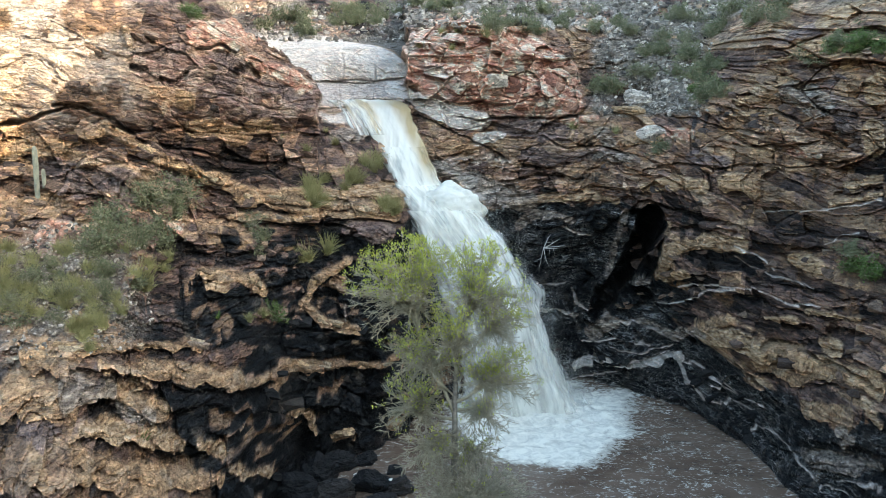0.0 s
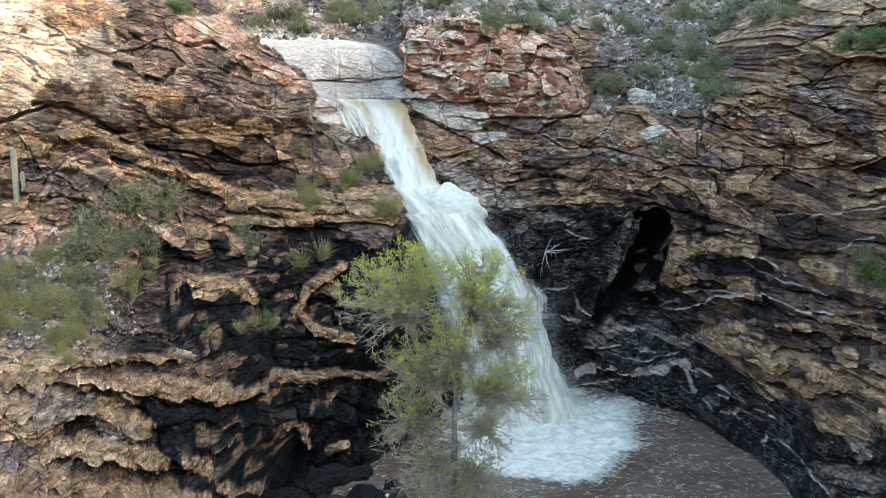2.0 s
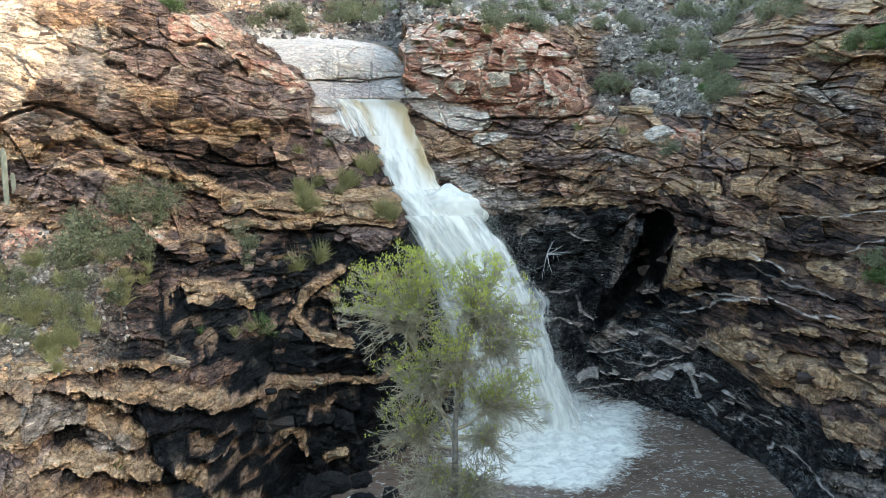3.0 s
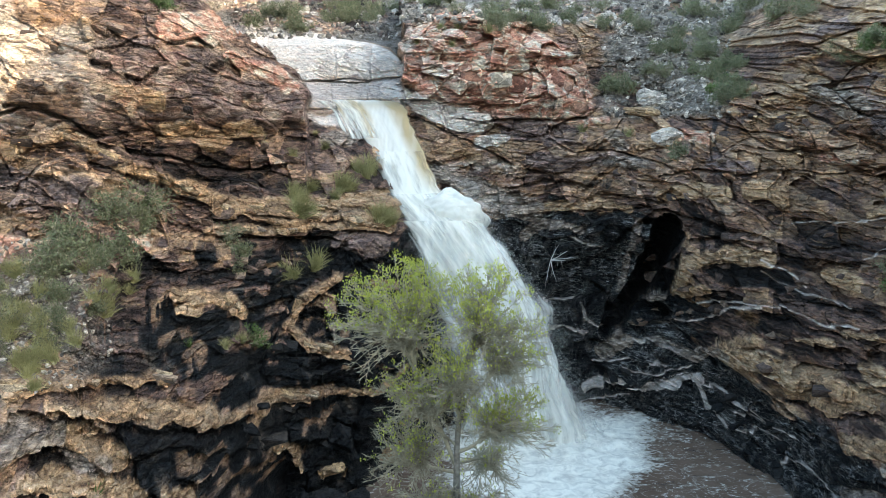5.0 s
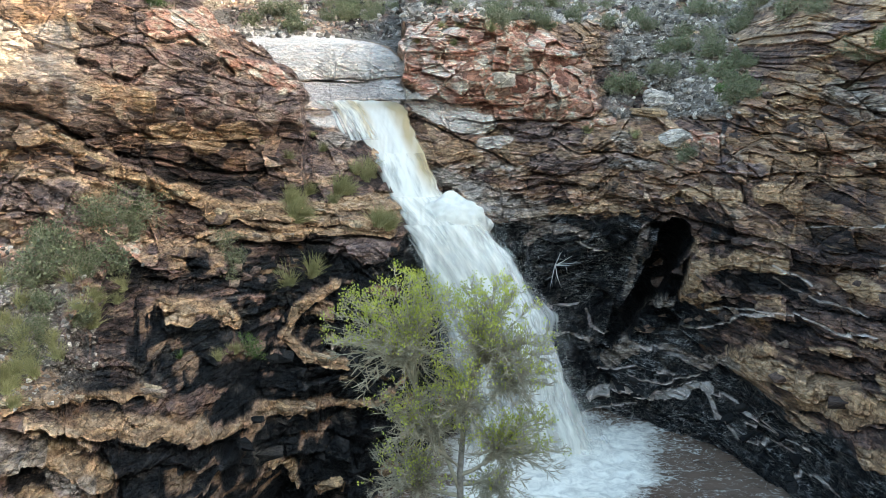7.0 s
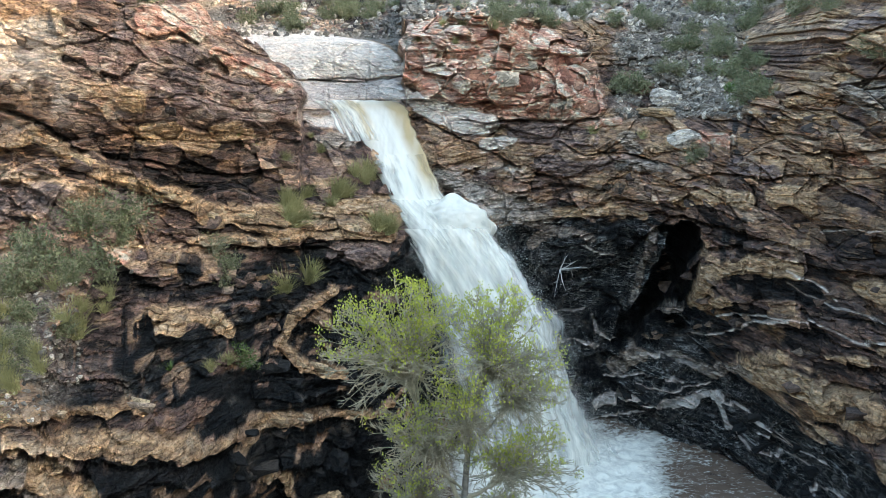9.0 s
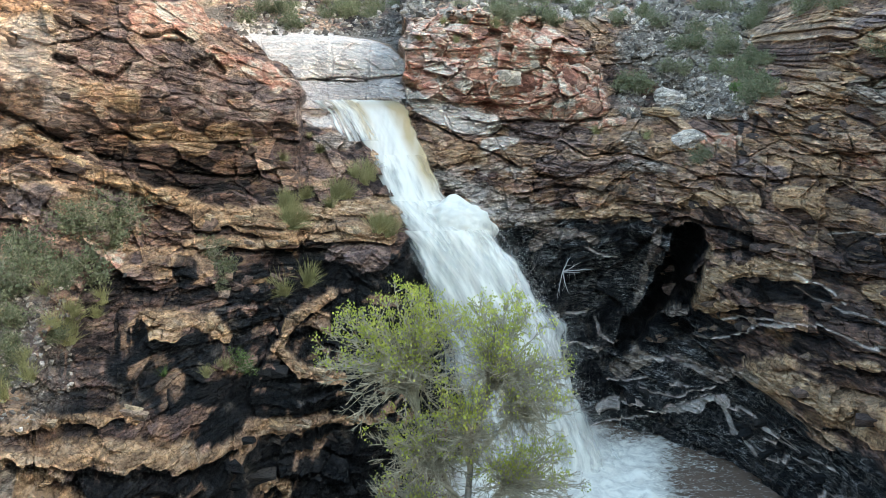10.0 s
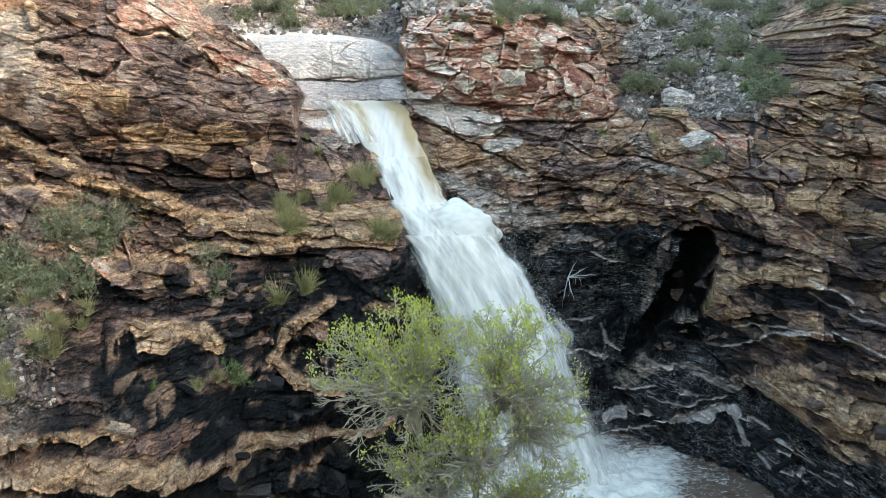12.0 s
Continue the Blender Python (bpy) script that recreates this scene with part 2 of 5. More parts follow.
ROCK = rock_material()
BARK = plain_material("pale_bark", (0.10, 0.085, 0.07), (0.26, 0.235, 0.20), 5.0, 0.9, 0.03)
TWIG = plain_material("grey_twigs", (0.20, 0.175, 0.12), (0.40, 0.355, 0.255), 3.0, 0.9, 0.0)
SPRING = plain_material("spring_leaves", (0.31, 0.34, 0.05), (0.52, 0.53, 0.12), 1.2, 0.6, 0.0, 0.35, 0.45)
OLIVE = plain_material("desert_leaves", (0.11, 0.12, 0.06), (0.23, 0.23, 0.125), 2.0, 0.8, 0.0, 0.4, 0.25)
GREEN = plain_material("fresh_leaves", (0.06, 0.105, 0.02), (0.15, 0.21, 0.06), 2.0, 0.7, 0.0, 0.35, 0.3)
STRAW = plain_material("dry_grass", (0.27, 0.25, 0.10), (0.48, 0.44, 0.22), 2.0, 0.85, 0.0, 0.3, 0.3)
CACTUS = plain_material("cactus_skin", (0.15, 0.15, 0.115), (0.27, 0.265, 0.205), 3.0, 0.8, 0.02)
FALL = white_water_material("falling_water", True)
BOIL = white_water_material("churned_water", False, 0.9, (0.85, 0.825, 0.755))
POOL = pool_material()


# ---------------------------------------------------------------- building helpers
def raw_mesh(name, verts, faces, mat, smooth=False):
    """A mesh from arrays: verts (n, 3), faces (m, 3 or 4)."""
    verts, faces = np.asarray(verts, np.float32), np.asarray(faces, np.int32)
    me = bpy.data.meshes.new(name)
    k = faces.shape[1]
    me.vertices.add(len(verts))
    me.vertices.foreach_set("co", verts.ravel())
    me.loops.add(faces.size)
    me.loops.foreach_set("vertex_index", faces.ravel())
    me.polygons.add(len(faces))
    me.polygons.foreach_set("loop_start", np.arange(0, faces.size, k, dtype=np.int32))
    me.polygons.foreach_set("use_smooth", np.full(len(faces), smooth))
    me.materials.append(mat)
    me.update(calc_edges=True)
    return me


def colours(me, name, *channels):
    a = me.attributes.new(name, "FLOAT_COLOR", "POINT")
    data = np.ones((len(me.vertices), 4), np.float32)
    for i, c in enumerate(channels):
        data[:, i] = np.ravel(c)
    a.data.foreach_set("color", data.ravel())


def grid_faces(rows, cols):
    i = np.arange(rows * cols).reshape(rows, cols)
    return np.stack([i[:-1, :-1], i[:-1, 1:], i[1:, 1:], i[1:, :-1]], -1).reshape(-1, 4)


def part(name, me, parent, label=""):
    ob = new(name, me)
    ob.parent = parent
    return tagged(ob, label) if label else ob

# ---------------------------------------------------------------- numeric noise
def hash01(ix, iy, iz, seed=0):
    h = (ix.astype(np.int64) * 374761393 + iy.astype(np.int64) * 668265263 + iz.astype(np.int64) * 1274126177 + seed * 974634541) & 0xFFFFFFFF
    h = ((h ^ (h >> 13)) * 1274126177) & 0xFFFFFFFF
    h = ((h ^ (h >> 16)) * 2246822519) & 0xFFFFFFFF
    return ((h ^ (h >> 15)) & 0xFFFFFF) / float(0xFFFFFF)


def vnoise(x, y, z, seed=0):
    """Smooth value noise, about -1 to 1."""
    x, y, z = np.broadcast_arrays(np.asarray(x, float), np.asarray(y, float), np.asarray(z, float))
    ix, iy, iz = np.floor(x), np.floor(y), np.floor(z)
    fx, fy, fz = x - ix, y - iy, z - iz
    fx, fy, fz = [f * f * (3 - 2 * f) for f in (fx, fy, fz)]
    total = 0
    for a in (0, 1):
        for b in (0, 1):
            for c in (0, 1):
                w = (fx if a else 1 - fx) * (fy if b else 1 - fy) * (fz if c else 1 - fz)
                total = total + w * hash01(ix + a, iy + b, iz + c, seed)
    return total * 2 - 1


def fbm(x, y, z, octaves=4, seed=0, gain=0.5):
    total, amp = 0, 1.0
    for o in range(octaves):
        total = total + amp * vnoise(x * 2 ** o, y * 2 ** o, z * 2 ** o, seed + 17 * o)
        amp *= gain
    return total


def cells(x, y, seed=0, jitter=0.9, square=0.6):
    """Cell pattern: distance to the border between the two nearest centres, and a random number for each cell."""
    ix, iy = np.floor(x), np.floor(y)
    best, second = np.full(x.shape, 9.0), np.full(x.shape, 9.0)
    ident, tip = np.zeros(x.shape), np.zeros(x.shape)
    zero = np.zeros(x.shape)
    for a in (-1, 0, 1):
        for b in (-1, 0, 1):
            cx = ix + a + 0.5 + jitter * (hash01(ix + a, iy + b, zero, seed) - 0.5)
            cy = iy + b + 0.5 + jitter * (hash01(ix + a, iy + b, zero, seed + 1) - 0.5)
            d = square * np.maximum(np.abs(x - cx), np.abs(y - cy)) * 1.15 + (1 - square) * np.hypot(x - cx, y - cy)
            nearer = d < best
            second = np.where(nearer, best, np.minimum(second, d))
            ident = np.where(nearer, hash01(ix + a, iy + b, zero, seed + 2), ident)
            tip = np.where(nearer, (x - cx) * (hash01(ix + a, iy + b, zero, seed + 3) - 0.5) + (y - cy) * (hash01(ix + a, iy + b, zero, seed + 4) - 0.5), tip)
            best = np.where(nearer, d, best)
    return second - best, ident, tip


def ramp(v, lo, hi):
    t = np.clip((v - lo) / (hi - lo), 0, 1)
    return t * t * (3 - 2 * t)


def box(u, z, u0, u1, z0, z1, su=0.02, sz=0.8):
    """1 within a patch of the cliff, with soft edges."""
    return ramp(u, u0 - su, u0 + su) * (1 - ramp(u, u1 - su, u1 + su)) * ramp(z, z0 - sz, z0 + sz) * (1 - ramp(z, z1 - sz, z1 + sz))


# ---------------------------------------------------------------- the cliff's plan
# The gorge is laid out as bearings from the valley mouth: u = x / y. Each profile gives distance y at heights z.
PROFILE_Z = (-3, 0, 5, 9, 12, 15, 18, 21, 24, 25, 26, 28, 29.5, 31, 32.5, 34, 40, 50)
PROFILES = {}
PROFILES[-0.8] = (21, 22, 26, 31, 36, 38, 41, 44, 46, 46, 46, 46, 46.5, 47, 48, 49, 58, 72)
PROFILES[-0.52] = (24, 26, 30, 33, 37.5, 42.5, 48, 51.2, 52, 51, 50.6, 50.2, 50.2, 50.5, 51.8, 53, 62, 80)
PROFILES[-0.4] = (28, 30, 35, 39, 41.5, 44, 49, 51.6, 52.2, 51.5, 51, 50.7, 50.8, 51, 52.5, 54, 66, 84)
PROFILES[-0.28] = (38, 40, 43, 45.5, 49, 52, 55, 56.2, 56.4, 55.7, 55.2, 55.4, 56, 57, 58, 60, 70, 86)
PROFILES[-0.245] = (43.6, 45.2, 47.2, 49.1, 51.8, 54.4, 57, 59.1, 59.5, 58, 58, 58.5, 59, 60, 62, 65, 74, 90)
PROFILES[-0.19] = (52, 53, 53.5, 54.5, 56, 58, 60, 62.5, 65, 64, 64, 65, 66, 67, 68, 70, 78, 95)
PROFILES[-0.158] = (53, 54, 54.5, 55.5, 57, 59, 61, 64.5, 66.5, 66, 66.2, 67.5, 68.5, 70, 71, 73, 80, 97)
PROFILES[-0.156] = (53, 54, 55, 56, 57.5, 59.5, 62, 67.5, 74, 77, 80, 88, 90, 91.5, 94, 102, 116, 138)
PROFILES[-0.1] = (54, 56, 58, 59, 60, 61.5, 64, 70, 77, 79.5, 83, 89, 90.5, 91.5, 93.5, 104, 121, 143)
PROFILES[-0.0452] = (58, 60, 61, 62.5, 63.5, 65.5, 69, 74, 78.5, 80, 82.5, 88.5, 91, 93, 96, 105, 122, 145)
PROFILES[-0.044] = (59, 61, 62, 63.5, 64.5, 66.5, 70, 74.5, 79, 80.5, 81, 80.5, 80.2, 80.5, 82, 86, 113, 142)
PROFILES[0.03] = (68, 69, 70.5, 72, 73, 74, 76, 78.5, 79, 78.6, 78.3, 78.2, 78.8, 79.5, 80.3, 82, 104, 138)
PROFILES[0.11] = (71, 72, 73.5, 75, 75.5, 76, 76.3, 77.5, 78.5, 78.2, 78, 78.5, 79.5, 80.5, 82, 85, 108, 136)
PROFILES[0.185] = (72, 73, 75, 75.5, 75.5, 75.5, 75.8, 77, 79, 79.8, 80.5, 83, 84, 85, 87, 89, 106, 134)
PROFILES[0.255] = (68, 69, 71, 72, 72, 72, 71.5, 72, 75, 77.2, 79.5, 82, 83.5, 85, 88, 91, 107, 132)
PROFILES[0.33] = (63, 64, 67.5, 67, 66, 66.2, 66.8, 67.4, 69.3, 70.4, 71.5, 77, 80.5, 84, 87.5, 91, 106, 128)
PROFILES[0.4] = (57, 58.3, 60.3, 60.8, 61.8, 62.8, 64, 65.5, 66.8, 67.2, 67.6, 68.4, 69.7, 71, 74, 77, 89, 106)
PROFILES[0.47] = (48, 50, 54.5, 56.2, 57.6, 59, 60.3, 61.6, 62.8, 63.2, 63.7, 64.5, 65.2, 66, 67.8, 69.5, 78, 94)
PROFILES[0.6] = (40, 42, 45, 47.5, 49, 51, 53, 54.5, 56, 56.5, 57, 57.6, 58.3, 59, 60.2, 61.5, 67, 78)
PROFILES[0.8] = (32, 34, 36, 38, 40, 41, 42, 43, 44, 44.5, 45, 46, 46.5, 47, 48, 49, 53, 60)


def plan(u, z):
    """Distance of the bare cliff, with no relief, at bearing u and height z."""
    keys = sorted(PROFILES)
    table = np.array([np.interp(z, PROFILE_Z, PROFILES[k]) for k in keys])
    i = np.clip(np.searchsorted(keys, u) - 1, 0, len(keys) - 2)
    k = np.array(keys)
    f = np.clip((u - k[i]) / (k[i + 1] - k[i]), 0, 1)
    cols = np.arange(len(u))
    front = table[i, cols] * (1 - f) + table[i + 1, cols] * f
    # the west overhang ends in a broken brow, with the stream's upper bed far behind it
    brow = np.interp(u, (-0.31, -0.285, -0.245, -0.19, -0.165, -0.155), (60, 33.6, 31.2, 29.4, 28.2, 27.0)) + 0.5 * hash01(np.floor(u * 140), u * 0, u * 0, 5) + 0.3 * hash01(np.floor(u * 330), u * 0, u * 0, 6)
    return np.where((u < -0.156) & (z > brow), np.interp(z, PROFILE_Z, PROFILES[-0.156]) + 25 * (-0.156 - u), front)


# Named beds of pale rock: half thickness, how far they stand proud, then (bearing, height) along the bed.
BEDS = []
BEDS.append((0.58, 0.7, ((-0.62, 22.6), (-0.485, 23.4), (-0.42, 24.3), (-0.38, 22.9), (-0.317, 21.3), (-0.247, 19.3), (-0.19, 18.6), (-0.118, 18.3), (-0.06, 17.7))))
BEDS.append((0.32, 0.5, ((-0.27, 17.9), (-0.191, 17.4), (-0.104, 17.3), (-0.061, 16.6))))
BEDS.append((0.42, 0.5, ((-0.45, 12.3), (-0.391, 11.7), (-0.339, 10.7), (-0.287, 9.6), (-0.24, 8.2), (-0.212, 7.7))))
BEDS.append((0.30, 0.4, ((-0.66, 11.3), (-0.59, 11.4), (-0.529, 11.6), (-0.468, 11.3), (-0.408, 10.4), (-0.37, 9.4))))
BEDS.append((0.36, 0.5, ((-0.66, 10.0), (-0.595, 9.9), (-0.528, 9.3), (-0.469, 8.1), (-0.394, 6.3), (-0.333, 4.7), (-0.25, 1.6))))
BEDS.append((0.22, 0.5, ((-0.51, 10.3), (-0.458, 9.6), (-0.398, 8.5), (-0.35, 7.3))))
BEDS.append((0.33, 0.6, ((-0.212, 8.4), (-0.182, 7.5), (-0.137, 6.8), (-0.093, 6.1), (-0.063, 6.3))))
BEDS.append((0.30, 0.6, ((-0.122, 13.9), (-0.165, 13.0), (-0.183, 11.6), (-0.155, 10.2), (-0.107, 9.0))))
BEDS.append((0.30, 0.5, ((-0.31, 15.2), (-0.27, 14.6), (-0.245, 14.1), (-0.232, 12.9))))
BEDS.append((0.28, 0.5, ((-0.56, 13.6), (-0.471, 13.0), (-0.411, 12.9), (-0.366, 12.3), (-0.32, 11.6))))
# Further beds, crevices (how deep they cut; also painted dark as shade), wet stains and patches of other rock, in the
# same form.
TAN_BEDS, PALE_BEDS, GOLD_BEDS, GREY_BEDS, PLUM_BEDS, RED_BEDS, WET_BEDS, DARK_BEDS = [], [], [], [], [], [], [], []
DARK_BEDS.append((0.12, 0.8, ((-0.555, 24.5), (-0.511, 24.9), (-0.468, 25.6), (-0.44, 25.5), (-0.412, 25), (-0.386, 23.8))))
DARK_BEDS.append((0.12, 0.6, ((-0.386, 23.8), (-0.344, 22.9), (-0.309, 22.7), (-0.274, 21.9), (-0.238, 21.4), (-0.203, 21.3))))
DARK_BEDS.append((0.14, 0.5, ((-0.485, 25.8), (-0.46, 25.9), (-0.44, 25.7))))
GOLD_BEDS.append((0.5, 0.3, ((-0.311, 24.2), (-0.286, 24.3), (-0.251, 23.4))))
GOLD_BEDS.append((0.42, 0.5, ((-0.24, 24.2), (-0.209, 24.3))))
GOLD_BEDS.append((0.6, 0.2, ((-0.382, 26.8), (-0.347, 26.6), (-0.32, 26))))
PLUM_BEDS.append((1.3, 0.2, ((-0.359, 28.5), (-0.296, 28.1), (-0.234, 27.3), (-0.179, 26.2))))
PLUM_BEDS.append((0.8, 0.2, ((-0.256, 25.9), (-0.214, 25.3))))
DARK_BEDS.append((0.15, 0.6, ((-0.302, 29.6), (-0.277, 29.9), (-0.257, 29.6))))
DARK_BEDS.append((0.22, 0.7, ((-0.256, 28.2), (-0.24, 28.6), (-0.23, 27.9))))
DARK_BEDS.append((0.25, 0.5, ((-0.383, 28.2), (-0.368, 28.1))))
DARK_BEDS.append((0.2, 0.6, ((-0.349, 27.5), (-0.332, 27.3), (-0.317, 28))))
RED_BEDS.append((1, 0.3, ((-0.301, 30.6), (-0.267, 30.4), (-0.242, 31.5))))
RED_BEDS.append((0.7, 0.2, ((-0.233, 29), (-0.199, 28.4), (-0.171, 27.5))))
GOLD_BEDS.append((0.35, 0.6, ((-0.389, 30.6), (-0.386, 29.7))))
PLUM_BEDS.append((1.2, 0.3, ((-0.517, 21.6), (-0.468, 21))))
PLUM_BEDS.append((1, 0.2, ((-0.425, 21.2), (-0.376, 20.5), (-0.333, 20))))
RED_BEDS.append((0.85, 0.6, ((-0.509, 17.8), (-0.471, 17.7))))
PLUM_BEDS.append((0.6, 0.5, ((-0.498, 16.7), (-0.469, 16.7))))
RED_BEDS.append((0.4, 0.4, ((-0.35, 17.9), (-0.34, 18.1))))
GOLD_BEDS.append((0.35, 0.4, ((-0.306, 14.8), (-0.285, 14.4))))
WET_BEDS.append((0.8, 0, ((-0.216, 12.7), (-0.22, 13.4))))
WET_BEDS.append((0.9, -0.5, ((-0.135, 12.6), (-0.143, 11.5), (-0.136, 10.4))))
GOLD_BEDS.append((0.3, 0.4, ((-0.125, 19), (-0.067, 18.9))))
GOLD_BEDS.append((0.33, 0.5, ((-0.102, 17.8), (-0.061, 17.1))))
PLUM_BEDS.append((0.8, 0.3, ((-0.119, 16.3), (-0.075, 15.8))))
DARK_BEDS.append((0.12, 0.5, ((-0.219, 18.5), (-0.161, 18.2), (-0.103, 18.4), (-0.046, 17.8))))
DARK_BEDS.append((0.12, 0.5, ((-0.22, 17.1), (-0.162, 16.5), (-0.104, 16.8), (-0.046, 16))))
DARK_BEDS.append((0.15, 0.5, ((-0.331, 16.1), (-0.265, 15.7), (-0.228, 16))))
WET_BEDS.append((0.5, 0, ((-0.297, 13.8), (-0.246, 12.6))))
WET_BEDS.append((0.45, 0, ((-0.178, 14.4), (-0.119, 14.3))))
WET_BEDS.append((0.5, 0, ((-0.335, 13.1), (-0.284, 12), (-0.225, 10.3))))
WET_BEDS.append((0.6, 0, ((-0.144, 9.1), (-0.099, 8.1))))
GREY_BEDS.append((0.2, 0.3, ((-0.128, 10.9), (-0.127, 10))))
WET_BEDS.append((0.45, 0, ((-0.388, 12.5), (-0.337, 11.8))))
WET_BEDS.append((1, -0.3, ((-0.364, 9.9), (-0.29, 8), (-0.213, 6.3))))
WET_BEDS.append((1.7, 0, ((-0.182, 6.9), (-0.138, 4.6), (-0.108, 4.5))))
WET_BEDS.append((1.3, -0.3, ((-0.276, 6.4), (-0.201, 2))))
WET_BEDS.append((0.35, -0.2, ((-0.384, 7.9), (-0.308, 6))))
DARK_BEDS.append((0.18, 0.7, ((-0.492, 12.3), (-0.437, 11.7), (-0.392, 11))))
DARK_BEDS.append((0.3, 0.8, ((-0.47, 10.7), (-0.447, 10.6))))
DARK_BEDS.append((0.25, 0.8, ((-0.29, 7.6), (-0.252, 6.7))))
DARK_BEDS.append((0.12, 0.6, ((-0.572, 12.3), (-0.526, 12.4), (-0.489, 12))))
GREY_BEDS.append((0.45, 0.4, ((-0.476, 11.5), (-0.439, 11))))
GREY_BEDS.append((0.4, 0.3, ((-0.433, 10.1), (-0.392, 9.5))))
PLUM_BEDS.append((0.5, 0.2, ((-0.563, 10.8), (-0.511, 10.3), (-0.474, 9.6))))
PLUM_BEDS.append((1.2, 0.2, ((-0.569, 9.4), (-0.525, 8.9))))
GOLD_BEDS.append((0.2, 0.4, ((-0.487, 10.3), (-0.442, 9.6), (-0.389, 8.8), (-0.349, 7.5))))
GOLD_BEDS.append((0.3, 0.4, ((-0.326, 7), (-0.296, 6))))
GOLD_BEDS.append((0.25, 0.4, ((-0.286, 5), (-0.232, 2.6))))
GOLD_BEDS.append((0.38, 0.5, ((-0.197, 4.9), (-0.178, 3.8), (-0.171, 2.8))))
GOLD_BEDS.append((0.3, 0.5, ((-0.147, 2), (-0.121, 1.2))))
DARK_BEDS.append((0.15, 0.6, ((-0.451, 12.2), (-0.399, 11.3), (-0.341, 9.8), (-0.273, 8.6), (-0.236, 7.1))))
PALE_BEDS.append((0.85, 0.4, ((-0.058, 27.7), (-0.031, 26.3), (0.011, 24.8), (0.047, 24.4))))
PALE_BEDS.append((0.5, 0.3, ((0.047, 22.7), (0.072, 23.1))))
GREY_BEDS.append((0.95, 0.1, ((-0.006, 19.9), (0.026, 19.2), (0.069, 17.7), (0.101, 17))))
DARK_BEDS.append((0.14, 0.7, ((-0.031, 24.9), (0.004, 23.7), (0.04, 22.5), (0.083, 20.6))))
DARK_BEDS.append((0.12, 0.7, ((0.018, 24.9), (0.054, 24.5), (0.082, 24.8), (0.117, 24.6), (0.167, 24.9))))
PLUM_BEDS.append((0.8, 0.2, ((0.075, 23.5), (0.117, 23.7), (0.153, 23))))
PLUM_BEDS.append((0.6, 0.2, ((0.082, 21.7), (0.14, 20.8), (0.196, 21.4))))
DARK_BEDS.append((0.16, 0.6, ((0.083, 18.8), (0.126, 19.2), (0.176, 18.9))))
GREY_BEDS.append((0.5, 0.3, ((0.2, 23.2), (0.21, 22.4))))
TAN_BEDS.append((0.6, 0.5, ((0.231, 22.5), (0.266, 23.3))))
GREY_BEDS.append((0.4, 0.2, ((0.197, 21.1), (0.239, 21))))
DARK_BEDS.append((0.2, 0.5, ((-0.095, 22.8), (-0.087, 21.6))))
GREY_BEDS.append((0.5, 0.2, ((-0.136, 23.2), (-0.102, 23.2))))
GOLD_BEDS.append((0.33, 0.4, ((0.087, 16.8), (0.126, 17.1), (0.177, 17.2))))
GOLD_BEDS.append((0.3, 0.4, ((0.195, 17.2), (0.22, 17.1))))
GREY_BEDS.append((0.35, 0.1, ((0.098, 14.5), (0.116, 15.6), (0.163, 15.2))))
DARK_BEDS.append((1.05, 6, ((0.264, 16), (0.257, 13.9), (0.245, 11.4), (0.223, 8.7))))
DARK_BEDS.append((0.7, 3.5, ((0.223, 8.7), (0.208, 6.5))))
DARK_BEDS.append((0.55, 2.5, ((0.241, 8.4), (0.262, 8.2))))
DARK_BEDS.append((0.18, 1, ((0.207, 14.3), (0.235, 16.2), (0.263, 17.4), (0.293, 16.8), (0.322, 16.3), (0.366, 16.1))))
DARK_BEDS.append((0.16, 0.8, ((0.266, 12.7), (0.29, 14.8), (0.33, 15.6), (0.374, 15.5))))
GREY_BEDS.append((0.38, 0.2, ((0.233, 16.3), (0.226, 14.2), (0.221, 12.6), (0.213, 9.8))))
GREY_BEDS.append((0.35, 0.2, ((0.237, 9.4), (0.265, 9.8))))
GOLD_BEDS.append((0.6, 0.5, ((0.282, 10.7), (0.288, 13.2), (0.313, 14.1), (0.346, 14.5), (0.382, 14.6))))
GOLD_BEDS.append((0.55, 0.4, ((0.288, 10.5), (0.311, 11.4))))
WET_BEDS.append((0.9, -0.3, ((0.326, 13.1), (0.369, 13.3), (0.398, 13.1))))
PALE_BEDS.append((0.1, 0.2, ((0.118, 8.8), (0.158, 8.6))))
PALE_BEDS.append((0.07, 0.2, ((0.122, 9), (0.128, 6.9))))
PALE_BEDS.append((0.08, 0.2, ((0.153, 14.4), (0.189, 13.6))))
PALE_BEDS.append((0.14, 0.2, ((0.167, 8.1), (0.174, 6.7), (0.193, 6.1))))
PALE_BEDS.append((0.2, 0.2, ((0.119, 5.9), (0.148, 6.4), (0.174, 5.6))))
PALE_BEDS.append((0.13, 0.25, ((0.28, 7.9), (0.313, 8.7), (0.349, 10.3), (0.378, 11.1))))
PALE_BEDS.append((0.06, 0.15, ((0.305, 9.9), (0.349, 10.9), (0.4, 11.5))))
PALE_BEDS.append((0.07, 0.15, ((0.375, 14.3), (0.405, 13.9), (0.428, 13.1))))
PALE_BEDS.append((0.08, 0.2, ((0.4, 11.5), (0.453, 11.1), (0.491, 11.3))))
PALE_BEDS.append((0.05, 0.15, ((0.376, 13.6), (0.421, 12.6), (0.481, 12.5))))
PALE_BEDS.append((0.05, 0.15, ((0.408, 17.3), (0.458, 17.7), (0.501, 18.4), (0.558, 19.3))))
PALE_BEDS.append((0.05, 0.15, ((0.491, 15.7), (0.511, 16.5), (0.533, 16.8))))
